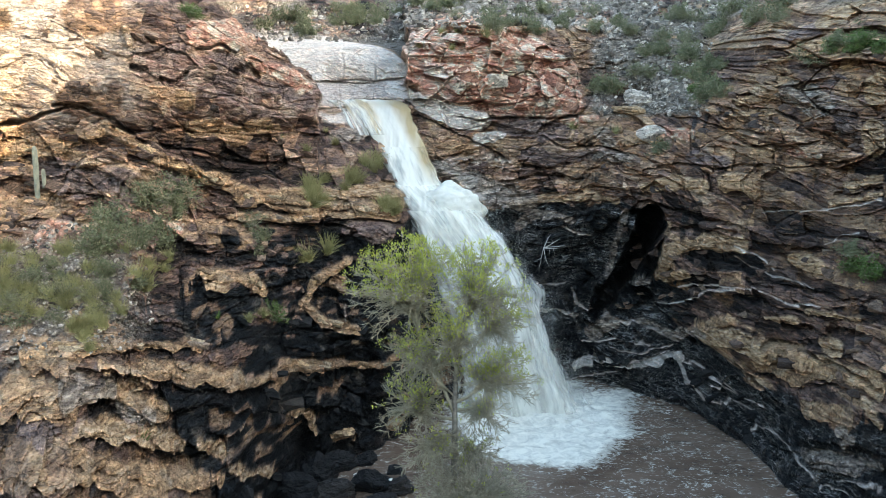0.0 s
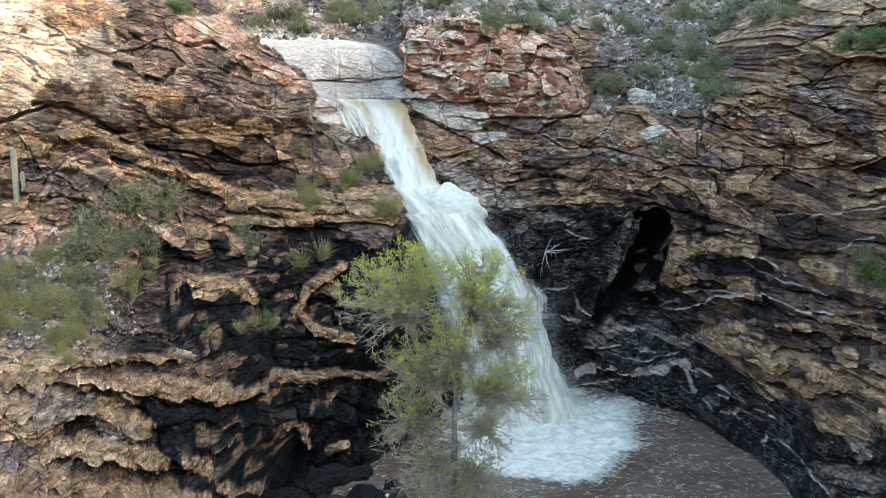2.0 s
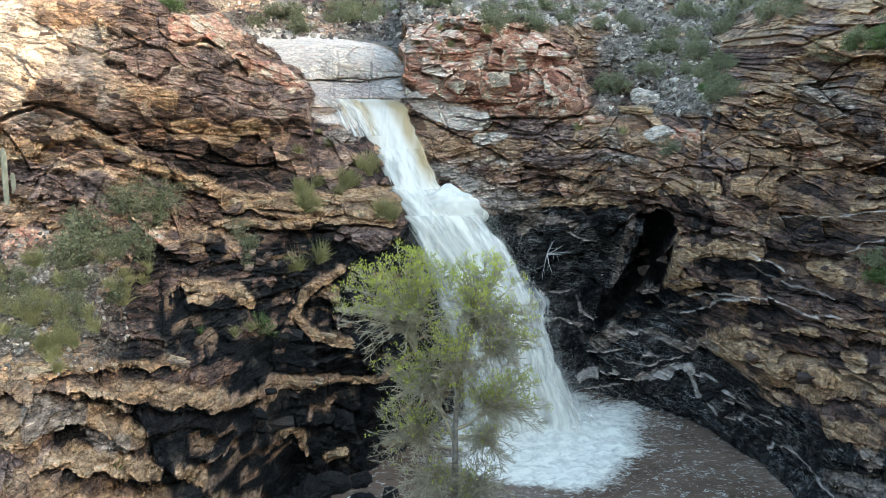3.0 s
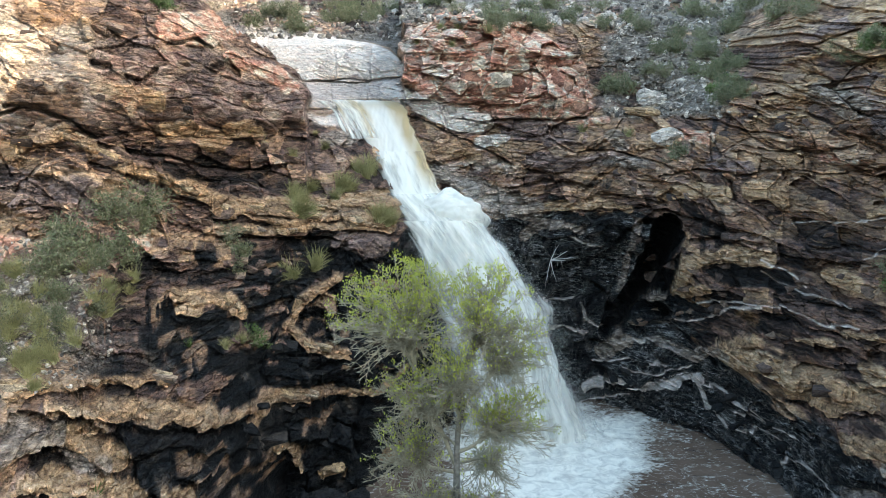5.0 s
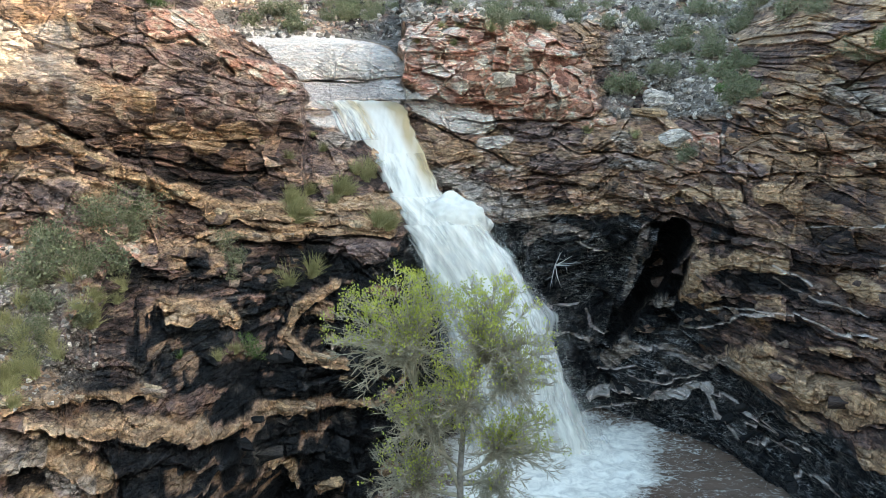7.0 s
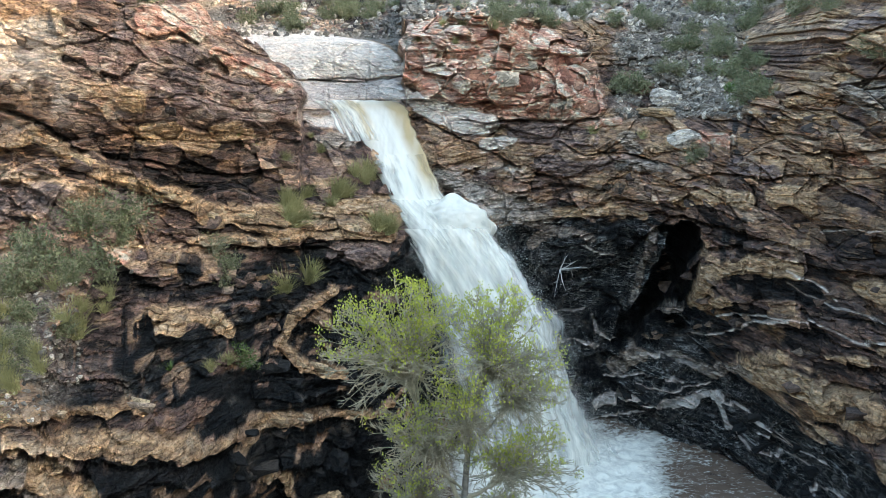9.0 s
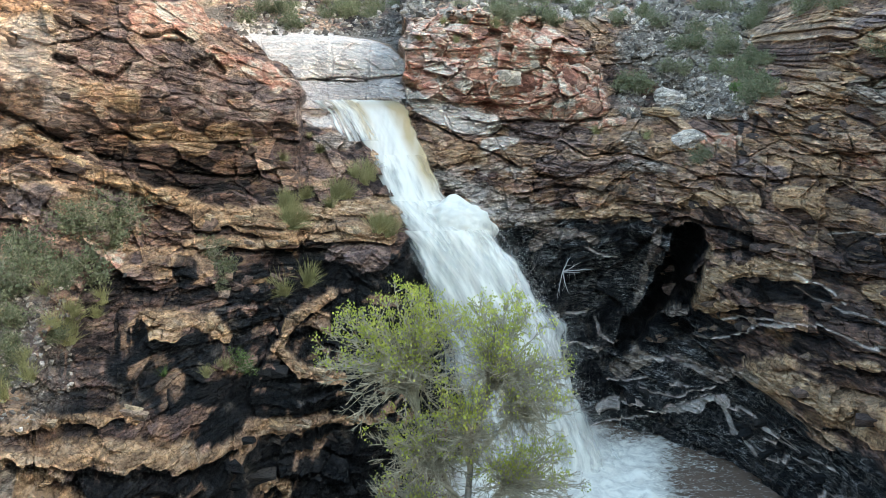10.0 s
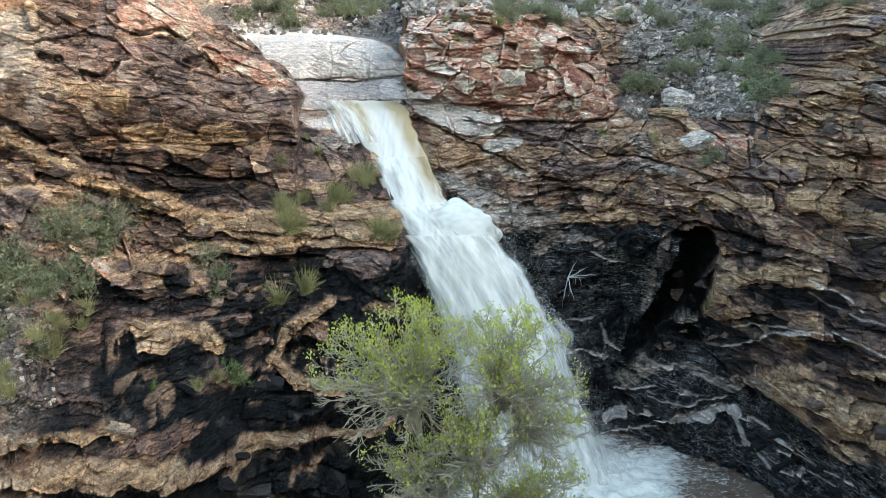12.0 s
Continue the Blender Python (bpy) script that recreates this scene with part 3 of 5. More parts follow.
DARK_BEDS.append((0.25, 0.8, ((0.229, 6.6), (0.27, 7.5), (0.308, 6.3), (0.331, 5.4))))
GREY_BEDS.append((0.5, 0.3, ((0.197, 4.2), (0.219, 5.7))))
GREY_BEDS.append((0.32, 0.3, ((0.256, 6), (0.301, 5.6), (0.338, 6.6))))
GOLD_BEDS.append((0.7, 0.6, ((0.345, 6.5), (0.382, 7.4), (0.413, 7.3))))
TAN_BEDS.append((0.35, 0.4, ((0.337, 7.1), (0.373, 8.7))))
TAN_BEDS.append((0.8, 0.8, ((0.421, 7.2), (0.466, 7.6))))
TAN_BEDS.append((0.8, 0.4, ((0.453, 6.2), (0.512, 7.8), (0.57, 8.2))))
GOLD_BEDS.append((0.35, 0.4, ((0.421, 9.7), (0.459, 9.8))))
GOLD_BEDS.append((0.4, 0.4, ((0.501, 9), (0.519, 9.1))))
DARK_BEDS.append((0.35, 1, ((0.447, 9.5), (0.48, 9.6))))
DARK_BEDS.append((0.35, 1, ((0.508, 9.8), (0.55, 10.2))))
GOLD_BEDS.append((0.2, 0.4, ((0.476, 10.7), (0.544, 11.3))))
DARK_BEDS.append((0.14, 0.7, ((0.477, 5.6), (0.522, 6.8), (0.553, 6.9))))
TAN_BEDS.append((0.55, 0.4, ((0.487, 4.7), (0.54, 5.7))))
GOLD_BEDS.append((0.4, 0.4, ((0.561, 6.8), (0.586, 6.4))))
DARK_BEDS.append((0.2, 0.8, ((0.388, 5.4), (0.421, 4.5), (0.453, 3.9))))
WET_BEDS.append((1.7, 0, ((0.303, 3.3), (0.38, 3), (0.445, 1.9), (0.51, 1.4))))
WET_BEDS.append((1.2, 0, ((0.467, 3.1), (0.53, 3.3), (0.59, 5.1))))
WET_BEDS.append((1, 0, ((0.177, -0.1), (0.237, 0.6), (0.297, 1))))
PALE_BEDS.append((0.42, 0.5, ((0.176, 1.2), (0.213, 2.3), (0.243, 2), (0.28, 3), (0.31, 3.9))))
PALE_BEDS.append((0.07, 0.2, ((0.169, 0.2), (0.206, 0.8), (0.229, 1))))
PALE_BEDS.append((0.09, 0.2, ((0.318, 3.5), (0.34, 3.6), (0.372, 3.2), (0.396, 2.7), (0.427, 3.1))))
PALE_BEDS.append((0.13, 0.2, ((0.31, 3.4), (0.323, 1.9), (0.347, 1.5))))
PALE_BEDS.append((0.1, 0.2, ((0.356, 2.4), (0.388, 2.8))))
PALE_BEDS.append((0.07, 0.2, ((0.413, 1.3), (0.437, 1.8), (0.461, 1.7), (0.503, 1.2))))
PALE_BEDS.append((0.06, 0.2, ((0.35, 1.5), (0.412, 2.3))))
PALE_BEDS.append((0.12, 0.2, ((0.219, 5.6), (0.271, 5.9), (0.309, 5.2))))
PALE_BEDS.append((0.08, 0.2, ((0.183, 3.4), (0.227, 4.1), (0.272, 4.2))))
PALE_BEDS.append((0.07, 0.2, ((0.22, 3.4), (0.257, 3.5), (0.302, 4.6))))
GREY_BEDS.append((0.3, 0.3, ((0.531, 4.5), (0.539, 4.5))))
GREY_BEDS.append((0.35, 0.3, ((0.537, 3.6), (0.548, 4.3))))
GREY_BEDS.append((0.28, 0.3, ((0.485, 1.9), (0.547, 2.9), (0.594, 3.9))))
PALE_BEDS.append((0.06, 0.2, ((0.534, 1.8), (0.596, 3.2))))
PALE_BEDS.append((0.06, 0.2, ((0.512, 0.9), (0.551, 1.5))))
GOLD_BEDS.append((0.6, 0.3, ((0.468, 32.7), (0.494, 33.5), (0.507, 33.9))))
GOLD_BEDS.append((0.18, 0.4, ((0.391, 29.5), (0.426, 29.7))))
TAN_BEDS.append((0.4, 0.4, ((0.37, 26.2), (0.412, 26.8))))
GREY_BEDS.append((1, 0.3, ((0.432, 27.1), (0.472, 26.1))))
PLUM_BEDS.append((0.8, 0.2, ((0.489, 27.5), (0.501, 24.4))))
GOLD_BEDS.append((1, 0.3, ((0.539, 24), (0.544, 22.8))))
GOLD_BEDS.append((0.7, 0.3, ((0.534, 27.4), (0.538, 26.5))))
GOLD_BEDS.append((0.5, 0.4, ((0.262, 18.6), (0.298, 19.2), (0.327, 19.1))))
TAN_BEDS.append((1, 0.7, ((0.366, 19.6), (0.388, 19.5))))
GOLD_BEDS.append((0.45, 0.3, ((0.453, 14.1), (0.486, 14))))
DARK_BEDS.append((0.06, 0.5, ((0.31, 23.9), (0.312, 21.8))))
DARK_BEDS.append((0.09, 0.5, ((0.335, 20.1), (0.342, 18.6))))
DARK_BEDS.append((0.14, 0.7, ((0.279, 25), (0.322, 24.5), (0.358, 23.9), (0.401, 23.6))))
DARK_BEDS.append((0.12, 0.6, ((0.366, 22.7), (0.424, 22.4), (0.473, 23.1))))
GOLD_BEDS.append((0.3, 0.4, ((0.513, 19.9), (0.555, 20.6))))
DARK_BEDS.append((0.15, 0.7, ((0.5, 19.2), (0.557, 19.8))))
GOLD_BEDS.append((0.18, 0.4, ((0.494, 18.5), (0.529, 19.1), (0.557, 19.5))))
DARK_BEDS.append((0.13, 0.6, ((0.448, 14.9), (0.484, 15.2), (0.521, 15.3))))
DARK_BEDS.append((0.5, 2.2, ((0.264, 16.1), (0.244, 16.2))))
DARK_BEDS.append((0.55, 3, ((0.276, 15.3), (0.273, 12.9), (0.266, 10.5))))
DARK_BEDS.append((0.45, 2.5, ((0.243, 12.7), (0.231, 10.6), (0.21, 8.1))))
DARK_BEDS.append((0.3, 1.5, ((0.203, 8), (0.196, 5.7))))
WET_BEDS.append((1.2, -0.2, ((0.23, 12.1), (0.21, 7.5))))
WET_BEDS.append((0.8, -0.1, ((0.157, 13.1), (0.2, 12.9), (0.222, 14.2))))
WET_BEDS.append((0.6, -0.3, ((0.268, 9.3), (0.32, 9.1))))
DARK_BEDS.append((0.1, 0.7, ((-0.15, 28.5), (-0.101, 28.3), (-0.048, 29))))
DARK_BEDS.append((0.1, 0.6, ((0.254, 20.2), (0.297, 20.8), (0.34, 20.5), (0.397, 21.1), (0.454, 21), (0.51, 21.7))))
DARK_BEDS.append((0.1, 0.5, ((0.392, 25.7), (0.435, 25), (0.479, 23.5), (0.509, 22.7))))
DARK_BEDS.append((0.12, 0.6, ((0.4, 11.9), (0.452, 12.1), (0.512, 12.2), (0.571, 12.6))))
DARK_BEDS.append((0.1, 0.5, ((0.379, 10.5), (0.424, 10.5), (0.484, 10.6))))
DARK_BEDS.append((0.12, 0.6, ((0.183, 18.2), (0.227, 18.2), (0.263, 17.9))))
DARK_BEDS.append((0.1, 0.5, ((0.439, 15.7), (0.49, 16.3), (0.563, 16.6))))
DARK_BEDS.append((0.14, 0.7, ((0.42, 7.9), (0.473, 8.3), (0.497, 7.9), (0.535, 8.2), (0.582, 7.9))))
DARK_BEDS.append((0.1, 0.6, ((0.125, 23), (0.154, 21.8), (0.196, 22.1), (0.232, 21.3))))
TAN_BEDS.append((0.8, 0.4, ((-0.577, 11.9), (-0.529, 11.6), (-0.5, 11.2))))
TAN_BEDS.append((0.4, 0.4, ((-0.554, 13), (-0.503, 12.7))))
TAN_BEDS.append((0.34, 0.4, ((-0.581, 10.2), (-0.514, 9.7), (-0.439, 8), (-0.371, 6.6), (-0.302, 4.8))))
PLUM_BEDS.append((0.5, 0.2, ((-0.422, 9.8), (-0.394, 9.4))))
GREY_BEDS.append((0.4, 0.3, ((-0.506, 11.7), (-0.483, 11.7))))
GOLD_BEDS.append((0.3, 0.3, ((-0.427, 11.1), (-0.391, 10.8))))
GOLD_BEDS.append((0.25, 0.3, ((-0.376, 9.8), (-0.365, 9.4))))
GOLD_BEDS.append((0.25, 0.3, ((-0.443, 9.3), (-0.397, 8.7))))
RED_BEDS.append((0.3, 0.2, ((-0.577, 12.9), (-0.563, 12.8))))
GOLD_BEDS.append((0.25, 0.3, ((0.357, 25), (0.413, 25.3))))
RED_BEDS.append((0.5, 0.2, ((0.281, 23.5), (0.306, 23.3))))
TAN_BEDS.append((0.4, 0.3, ((0.367, 22.2), (0.41, 21.8))))
TAN_BEDS.append((0.35, 0.3, ((0.3, 26.3), (0.343, 25.2))))
RED_BEDS.append((0.4, 0.2, ((0.438, 22.1), (0.474, 22))))
TAN_BEDS.append((0.5, 0.3, ((0.403, 21.3), (0.415, 20.7))))
PLUM_BEDS.append((0.6, 0.2, ((0.318, 21.4), (0.354, 21.3))))
TAN_BEDS.append((0.5, 0.2, ((-0.003, 22.2), (0.033, 21.4))))
RED_BEDS.append((0.5, 0.2, ((0.153, 24.4), (0.188, 24.7))))
PALE_BEDS.append((0.5, 0.2, ((-0.006, 20.1), (0.033, 18.8))))
TAN_BEDS.append((0.6, 0.4, ((0.377, 34.7), (0.411, 35.3))))
GOLD_BEDS.append((0.4, 0.4, ((0.316, 34.5), (0.35, 35.7))))
PLUM_BEDS.append((0.6, 0.3, ((0.424, 31.5), (0.454, 32.2))))
TAN_BEDS.append((0.35, 0.4, ((0.281, 36.4), (0.314, 38.1))))
GOLD_BEDS.append((0.25, 0.3, ((0.386, 32.6), (0.426, 33.2))))
TAN_BEDS.append((0.45, 0.4, ((0.275, 32.7), (0.309, 33.7))))
DARK_BEDS.append((0.1, 0.6, ((0.261, 33.8), (0.309, 35.5), (0.356, 36.3))))
DARK_BEDS.append((0.1, 0.6, ((0.387, 30.7), (0.428, 30.7), (0.469, 31.7))))


def bed_mask(u, z, beds, seed, ragged=1.0):
    """How much each spot belongs to one of the beds, and how far the bed stands out there."""
    mask, proud = np.zeros(u.shape), np.zeros(u.shape)
    for n, (half, out, line) in enumerate(beds):
        reach = 2 * half + 0.8
        us, zs = [p[0] for p in line], [p[1] for p in line]
        near = np.nonzero((u > min(us) - reach / 40) & (u < max(us) + reach / 40) & (z > min(zs) - reach) & (z < max(zs) + reach))[0]
        if not len(near):
            continue
        uu, zz = u[near], z[near]
        step = cells(uu * 30, zz * 0.9, seed + 9, 0.9, 0.0)[1] - 0.5
        rough = ragged * (0.36 * step + 0.10 * vnoise(uu * 70, zz * 1.2, 3, seed + 3))
        bent = zz + 0.16 * fbm(uu * 48, zz * 0.8, n, 3, seed + 7)
        d = np.full(uu.shape, 99.0)
        for (u0, z0), (u1, z1) in zip(line[:-1], line[1:]):
            ax, az, bx, bz = u0 * 55, z0, u1 * 55, z1
            f = np.clip(((uu * 55 - ax) * (bx - ax) + (bent - az) * (bz - az)) / ((bx - ax) ** 2 + (bz - az) ** 2 + 1e-9), 0, 1)
            d = np.minimum(d, np.hypot(uu * 55 - ax - f * (bx - ax), bent - az - f * (bz - az)))
        w = half * (1 + 0.35 * vnoise(uu * 26, n * 7.3, 0, seed + 5)) + rough * min(1.0, half * 1.5)
        m = 1 - ramp(d - w, -0.07, 0.07)
        swell = np.sqrt(np.clip(1 - (d / np.maximum(w, 0.06)) ** 2, 0, 1))
        proud[near] = np.where(m > mask[near], out * (0.45 + 0.55 * swell) * (m > 0), proud[near])
        mask[near] = np.maximum(mask[near], m)
    return mask, proud


def rock(u, z):
    """The worn cliff: distance y and its mineral kinds, with painted light and shade, at each bearing and height."""
    uw = u + 0.0045 * fbm(z * 0.6, u * 20, 4, 3, 3) * box(u, z, -0.2, 0.2, 22, 50)
    y0 = plan(uw, z)
    x0 = u * y0
    warp = 0.9 * fbm(u * 9, z * 0.16, 1.5, 3, 5)
    dip = np.interp(u, (-0.6, -0.2, -0.05, 0.2, 0.33, 0.5), (-0.30, -0.26, -0.05, 0.03, -0.16, -0.30))
    s = z - dip * (x0 - np.interp(u, (-0.6, 0.6), (-20, 20))) + warp - np.interp(u, (-0.5, -0.2, 0), (5, 1.5, 0))
    # beds of uneven thickness
    def strata(v, thick, seed):
        k = v / thick + 0.5 * vnoise(u * 14, v / thick * 0.4, 9, seed)
        i = np.floor(k)
        f = k - i
        r = hash01(i, np.floor(u * 11 + 2 * hash01(i, i * 0, i * 0, seed + 1)), i * 0, seed + 2)
        r2 = hash01(i, i * 0, i * 0, seed + 3)
        return f, 0.5 * r2 + 0.5 * r
    f1, r1 = strata(s, 1.9, 21)
    f2, r2 = strata(s, 0.38, 31)
    broken = ramp(fbm(u * 13, z * 0.22, 8, 3, 37), -0.35, 0.35)
    ledge = (r1 - 0.5) * 0.85 + (r2 - 0.5) * 0.14 * (1 - 0.6 * broken)
    ledge = ledge * (1 - 0.75 * box(u, z, 0.31, 0.9, 26, 50, 0.02, 1))
    crack = -0.32 * np.exp(-(np.minimum(f1, 1 - f1) / 0.04) ** 2) * broken - 0.06 * np.exp(-(np.minimum(f2, 1 - f2) / 0.1) ** 2) * (1 - broken)
    # jointed blocks of three sizes, each with a flat tilted face
    wob = 0.5 * fbm(u * 20, z * 0.35, 0, 2, 41)
    wob2 = 0.5 * fbm(u * 20, z * 0.35, 7, 2, 43)
    e0, b0, t0 = cells(x0 / 4.4 + wob * 0.2, s / 2.9 + wob2 * 0.2, 47, 0.95, 0.0)
    e1, b1, t1 = cells(x0 / 1.9 + wob * 0.25, s / 1.15 + wob2 * 0.2, 51, 0.95, 0.0)
    e2, b2, t2 = cells(x0 / 0.72 + wob * 0.3, s / 0.36 + wob2 * 0.3, 61, 0.95, 0.0)
    blocks = 1.2 * (b0 - 0.5) + 2.0 * t0 + 0.75 * (b1 - 0.5) + 1.5 * t1 + (0.34 * (b2 - 0.5) + 0.7 * t2) * (0.5 + 0.5 * broken)
    joint = -0.40 * np.exp(-(e0 / 0.022) ** 2) - 0.20 * np.exp(-(e1 / 0.035) ** 2) - 0.12 * np.exp(-(e2 / 0.09) ** 2) * broken
    rough = 0.35 * fbm(u * 16, z * 0.30, 0, 3, 71) + 0.07 * fbm(x0 * 1.5, s * 4.0, y0 * 0.1, 3, 81)
    # where the rock kinds lie
    n = fbm(u * 22, z * 0.42, 2, 4, 91)
    tan, out = bed_mask(u, z, BEDS + TAN_BEDS, 101)
    pale, out2 = bed_mask(u, z, PALE_BEDS, 141)
    seam = box(u, z, 0.1, 0.9, -5, 18, 0.01, 0.5)
    pale, out2 = pale * (1 - 0.1 * seam), out2 * (1 - 0.4 * seam)
    gold, out3 = bed_mask(u, z, GOLD_BEDS, 171)
    grey, out4 = bed_mask(u, z, GREY_BEDS, 181)
    plum, out5 = bed_mask(u, z, PLUM_BEDS, 191)
    ruddy, out6 = bed_mask(u, z, RED_BEDS, 411)
    stain, out7 = bed_mask(u, z, WET_BEDS, 421)
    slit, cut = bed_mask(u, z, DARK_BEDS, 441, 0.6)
    patch_out = np.maximum.reduce([out2 * pale, out3 * gold, out4 * grey, out5 * plum, out6 * ruddy]) + out7 * stain
    slab = box(uw, z + 0.4 * n, -0.31, -0.0446, 25.9, np.interp(u, (-0.25, -0.2, -0.13, -0.09, -0.06, -0.045), (36.6, 35.8, 34.3, 33.5, 32.2, 30.8)), 0.002, 0.25) * ramp(y0, 76, 80) * (1 - ramp(y0, 105, 111))
    apron = box(u + 0.015 * n, z + 1.6 * n, -0.148, -0.095, 23.4, 26.2, 0.006, 0.5) * 0.85
    red = box(uw, z + 1.0 * n, -0.0445, 0.172 + 0.015 * n, np.interp(u, (-0.044, -0.03, 0.01, 0.05), (27.8, 27.1, 25.3, 24.8)), np.interp(u, (-0.04, 0.0, 0.03, 0.07, 0.12, 0.18), (33.4, 35.2, 36.0, 34.8, 32.4, 29.0)), 0.003, 0.4) * (y0 < 94)
    wet_shade = np.maximum.reduce([
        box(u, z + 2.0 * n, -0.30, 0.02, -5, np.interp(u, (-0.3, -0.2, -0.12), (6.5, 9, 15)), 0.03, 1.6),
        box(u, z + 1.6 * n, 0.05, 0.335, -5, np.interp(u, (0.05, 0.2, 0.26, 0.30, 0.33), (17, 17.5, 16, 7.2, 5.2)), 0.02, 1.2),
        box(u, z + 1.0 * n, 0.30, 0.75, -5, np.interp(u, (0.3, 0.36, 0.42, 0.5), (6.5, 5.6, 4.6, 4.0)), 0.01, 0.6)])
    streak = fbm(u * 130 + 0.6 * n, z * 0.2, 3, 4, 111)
    wet_shade = np.maximum(wet_shade, 0.6 * ramp(streak, 0.3, 0.8) * box(u, z, 0.2, 0.7, 3, 26, 0.05, 2))
    wet_shade = np.maximum(wet_shade, 0.7 * ramp(n + 0.4 * streak, -0.25, 0.3) * box(u, z, 0.405, 0.8, 11.5, 20.5, 0.02, 1.2))
    wet_shade = np.maximum(wet_shade, 0.9 * ramp(n + 0.35 * streak, 0.2, 0.55) * box(u, z, -0.40, 0.02, 2, 17, 0.06, 2))
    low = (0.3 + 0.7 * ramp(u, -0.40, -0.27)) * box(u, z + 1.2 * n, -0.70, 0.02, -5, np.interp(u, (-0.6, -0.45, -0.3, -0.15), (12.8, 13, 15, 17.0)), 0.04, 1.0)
    wet_shade = np.maximum(wet_shade, low * ramp(n + 0.8 * (0.5 - b1) + 0.42, -0.15, 0.2))
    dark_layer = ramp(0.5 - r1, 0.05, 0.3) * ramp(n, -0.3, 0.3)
    wet_shade = np.clip(np.maximum(wet_shade, 0.7 * dark_layer * box(u, z, -0.5, 0.6, -2, 18, 0.1, 3)), 0, 1)
    wet_shade = np.maximum(ramp(wet_shade + 0.55 * (b2 - 0.5) + 0.25 * n, 0.3, 0.72) * (1 - 0.55 * box(u, z, 0.33, 0.9, 6.5, 40, 0.03, 0.8)), 0.97 * stain)
    keep = np.maximum.reduce([tan, pale, gold, 0.85 * grey, 0.8 * plum, ruddy])
    wet_shade = wet_shade * (1 - keep * np.where(u > 0.1, 0.85, 0.97))
    pale = np.clip(np.maximum.reduce([pale * (0.88 + 0.12 * ramp(z, 18, 22)), slab * (0.62 + 0.3 * ramp(z + 0.6 * n, 28.2, 28.9)), apron * (1 - red), 0.7 * box(u, z + 1.5 * n, 0.0, 0.085, 17.6, 21.4, 0.012, 0.8) * ramp(n + 0.4 * (b2 - 0.5), -0.1, 0.25)]), 0, 1)
    tan = tan * (1 - red) * (1 - 0.35 * ramp(n, 0.1, 0.7))
    tan = np.maximum(tan, 0.75 * ramp(0.5 * r1 + 0.5 * b1 + 0.25 * n, 0.68, 0.78) * (1 - low) * (1 - red) * (1 - wet_shade) * (1 - pale))
    sliver = low * ramp(r2 + 0.3 * n, 0.72, 0.82) * ramp(fbm(u * 45, z * 0.5, 11, 3, 161), -0.05, 0.2)
    tan = np.maximum(tan, 0.5 * sliver)
    wet_shade = wet_shade * (1 - 0.85 * sliver)
    swell = np.sqrt(np.clip(1 - ((u - 0.388 + 0.012 * (z - 7) * 0.5) / 0.055) ** 2 - ((z - 7.0) / 1.9) ** 2, 0, 1)) * (u > 0.3)
    tan = np.maximum(tan, 0.75 * ramp(swell, 0.1, 0.4) * ramp(n + 0.5, 0, 0.5))
    wet_shade = wet_shade * (1 - 0.7 * ramp(swell, 0.1, 0.4))
    pale = np.maximum(pale, 0.45 * red * box(u, z, -0.05, 0.012, 26, 40, 0.012, 1) * ramp(n + 0.5 * (b1 - 0.5) + 0.2, -0.1, 0.3))
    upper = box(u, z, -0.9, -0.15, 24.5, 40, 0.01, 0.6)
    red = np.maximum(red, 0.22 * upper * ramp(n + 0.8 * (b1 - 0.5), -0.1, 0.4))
    # sunlight on the upper west wall, put into its tan and pale colour
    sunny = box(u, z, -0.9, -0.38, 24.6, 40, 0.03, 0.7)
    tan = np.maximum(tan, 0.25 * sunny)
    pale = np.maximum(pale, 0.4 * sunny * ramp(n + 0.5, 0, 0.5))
    scree = np.clip(ramp(z, 33.6, 35) * (1 - slab) * (1 - box(u, z, -0.9, -0.26, 20, 36, 0.02, 1)) * (1 - red), 0, 1)
    scree = np.maximum(scree, box(u, z + 0.5 * n, 0.185, 0.325, 25.2, 40, 0.012, 0.5))
    scree = np.maximum(scree, 0.9 * box(u, z + 0.8 * n, -0.75, -0.40, 12.9, 18.0, 0.03, 1.0) * (1 - tan))
    scree = np.maximum(scree, (1 - slab) * box(uw, z, -0.16, -0.0446, np.interp(u, (-0.13, -0.09, -0.06, -0.045), (34.2, 33.6, 32.3, 30.8)), 60, 0.002, 0.25))
    soil = scree * ramp(n + 0.6, 0.0, 0.7)
    red = np.maximum(red, 0.85 * ruddy)
    warm = box(u, z, 0.0, 0.9, 17, 34, 0.02, 0.8)
    rust = (0.5 - 0.3 * upper) * np.clip(ramp(fbm(u * 30, z * 0.5, 6, 3, 121), 0.25, 0.7), 0, 1) * (1 - wet_shade)
    rust = np.maximum(rust, 0.55 * warm * ramp(n + 0.7 * (b1 - 0.5), -0.15, 0.25) * (1 - wet_shade))
    # the deep hollow and the crevices, their shade painted black through the wet mask
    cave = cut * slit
    wet_shade = np.maximum(wet_shade, np.maximum(ramp(cave, 0.9, 2.2), 0.4 * slit))
    smooth = 1 - 0.4 * sunny - 0.5 * upper - 0.35 * tan - 0.35 * box(u, z, 0.28, 0.8, 4, 20, 0.03, 2) - 0.6 * slab - 0.5 * apron - 0.75 * scree - 0.1 * ramp(wet_shade, 0.5, 1)
    redlift = red * (1.1 * (b0 - 0.45) + 1.6 * t0 + 0.6 * (b1 - 0.5) + 0.8 * t1) * (1 - 0.7 * upper)
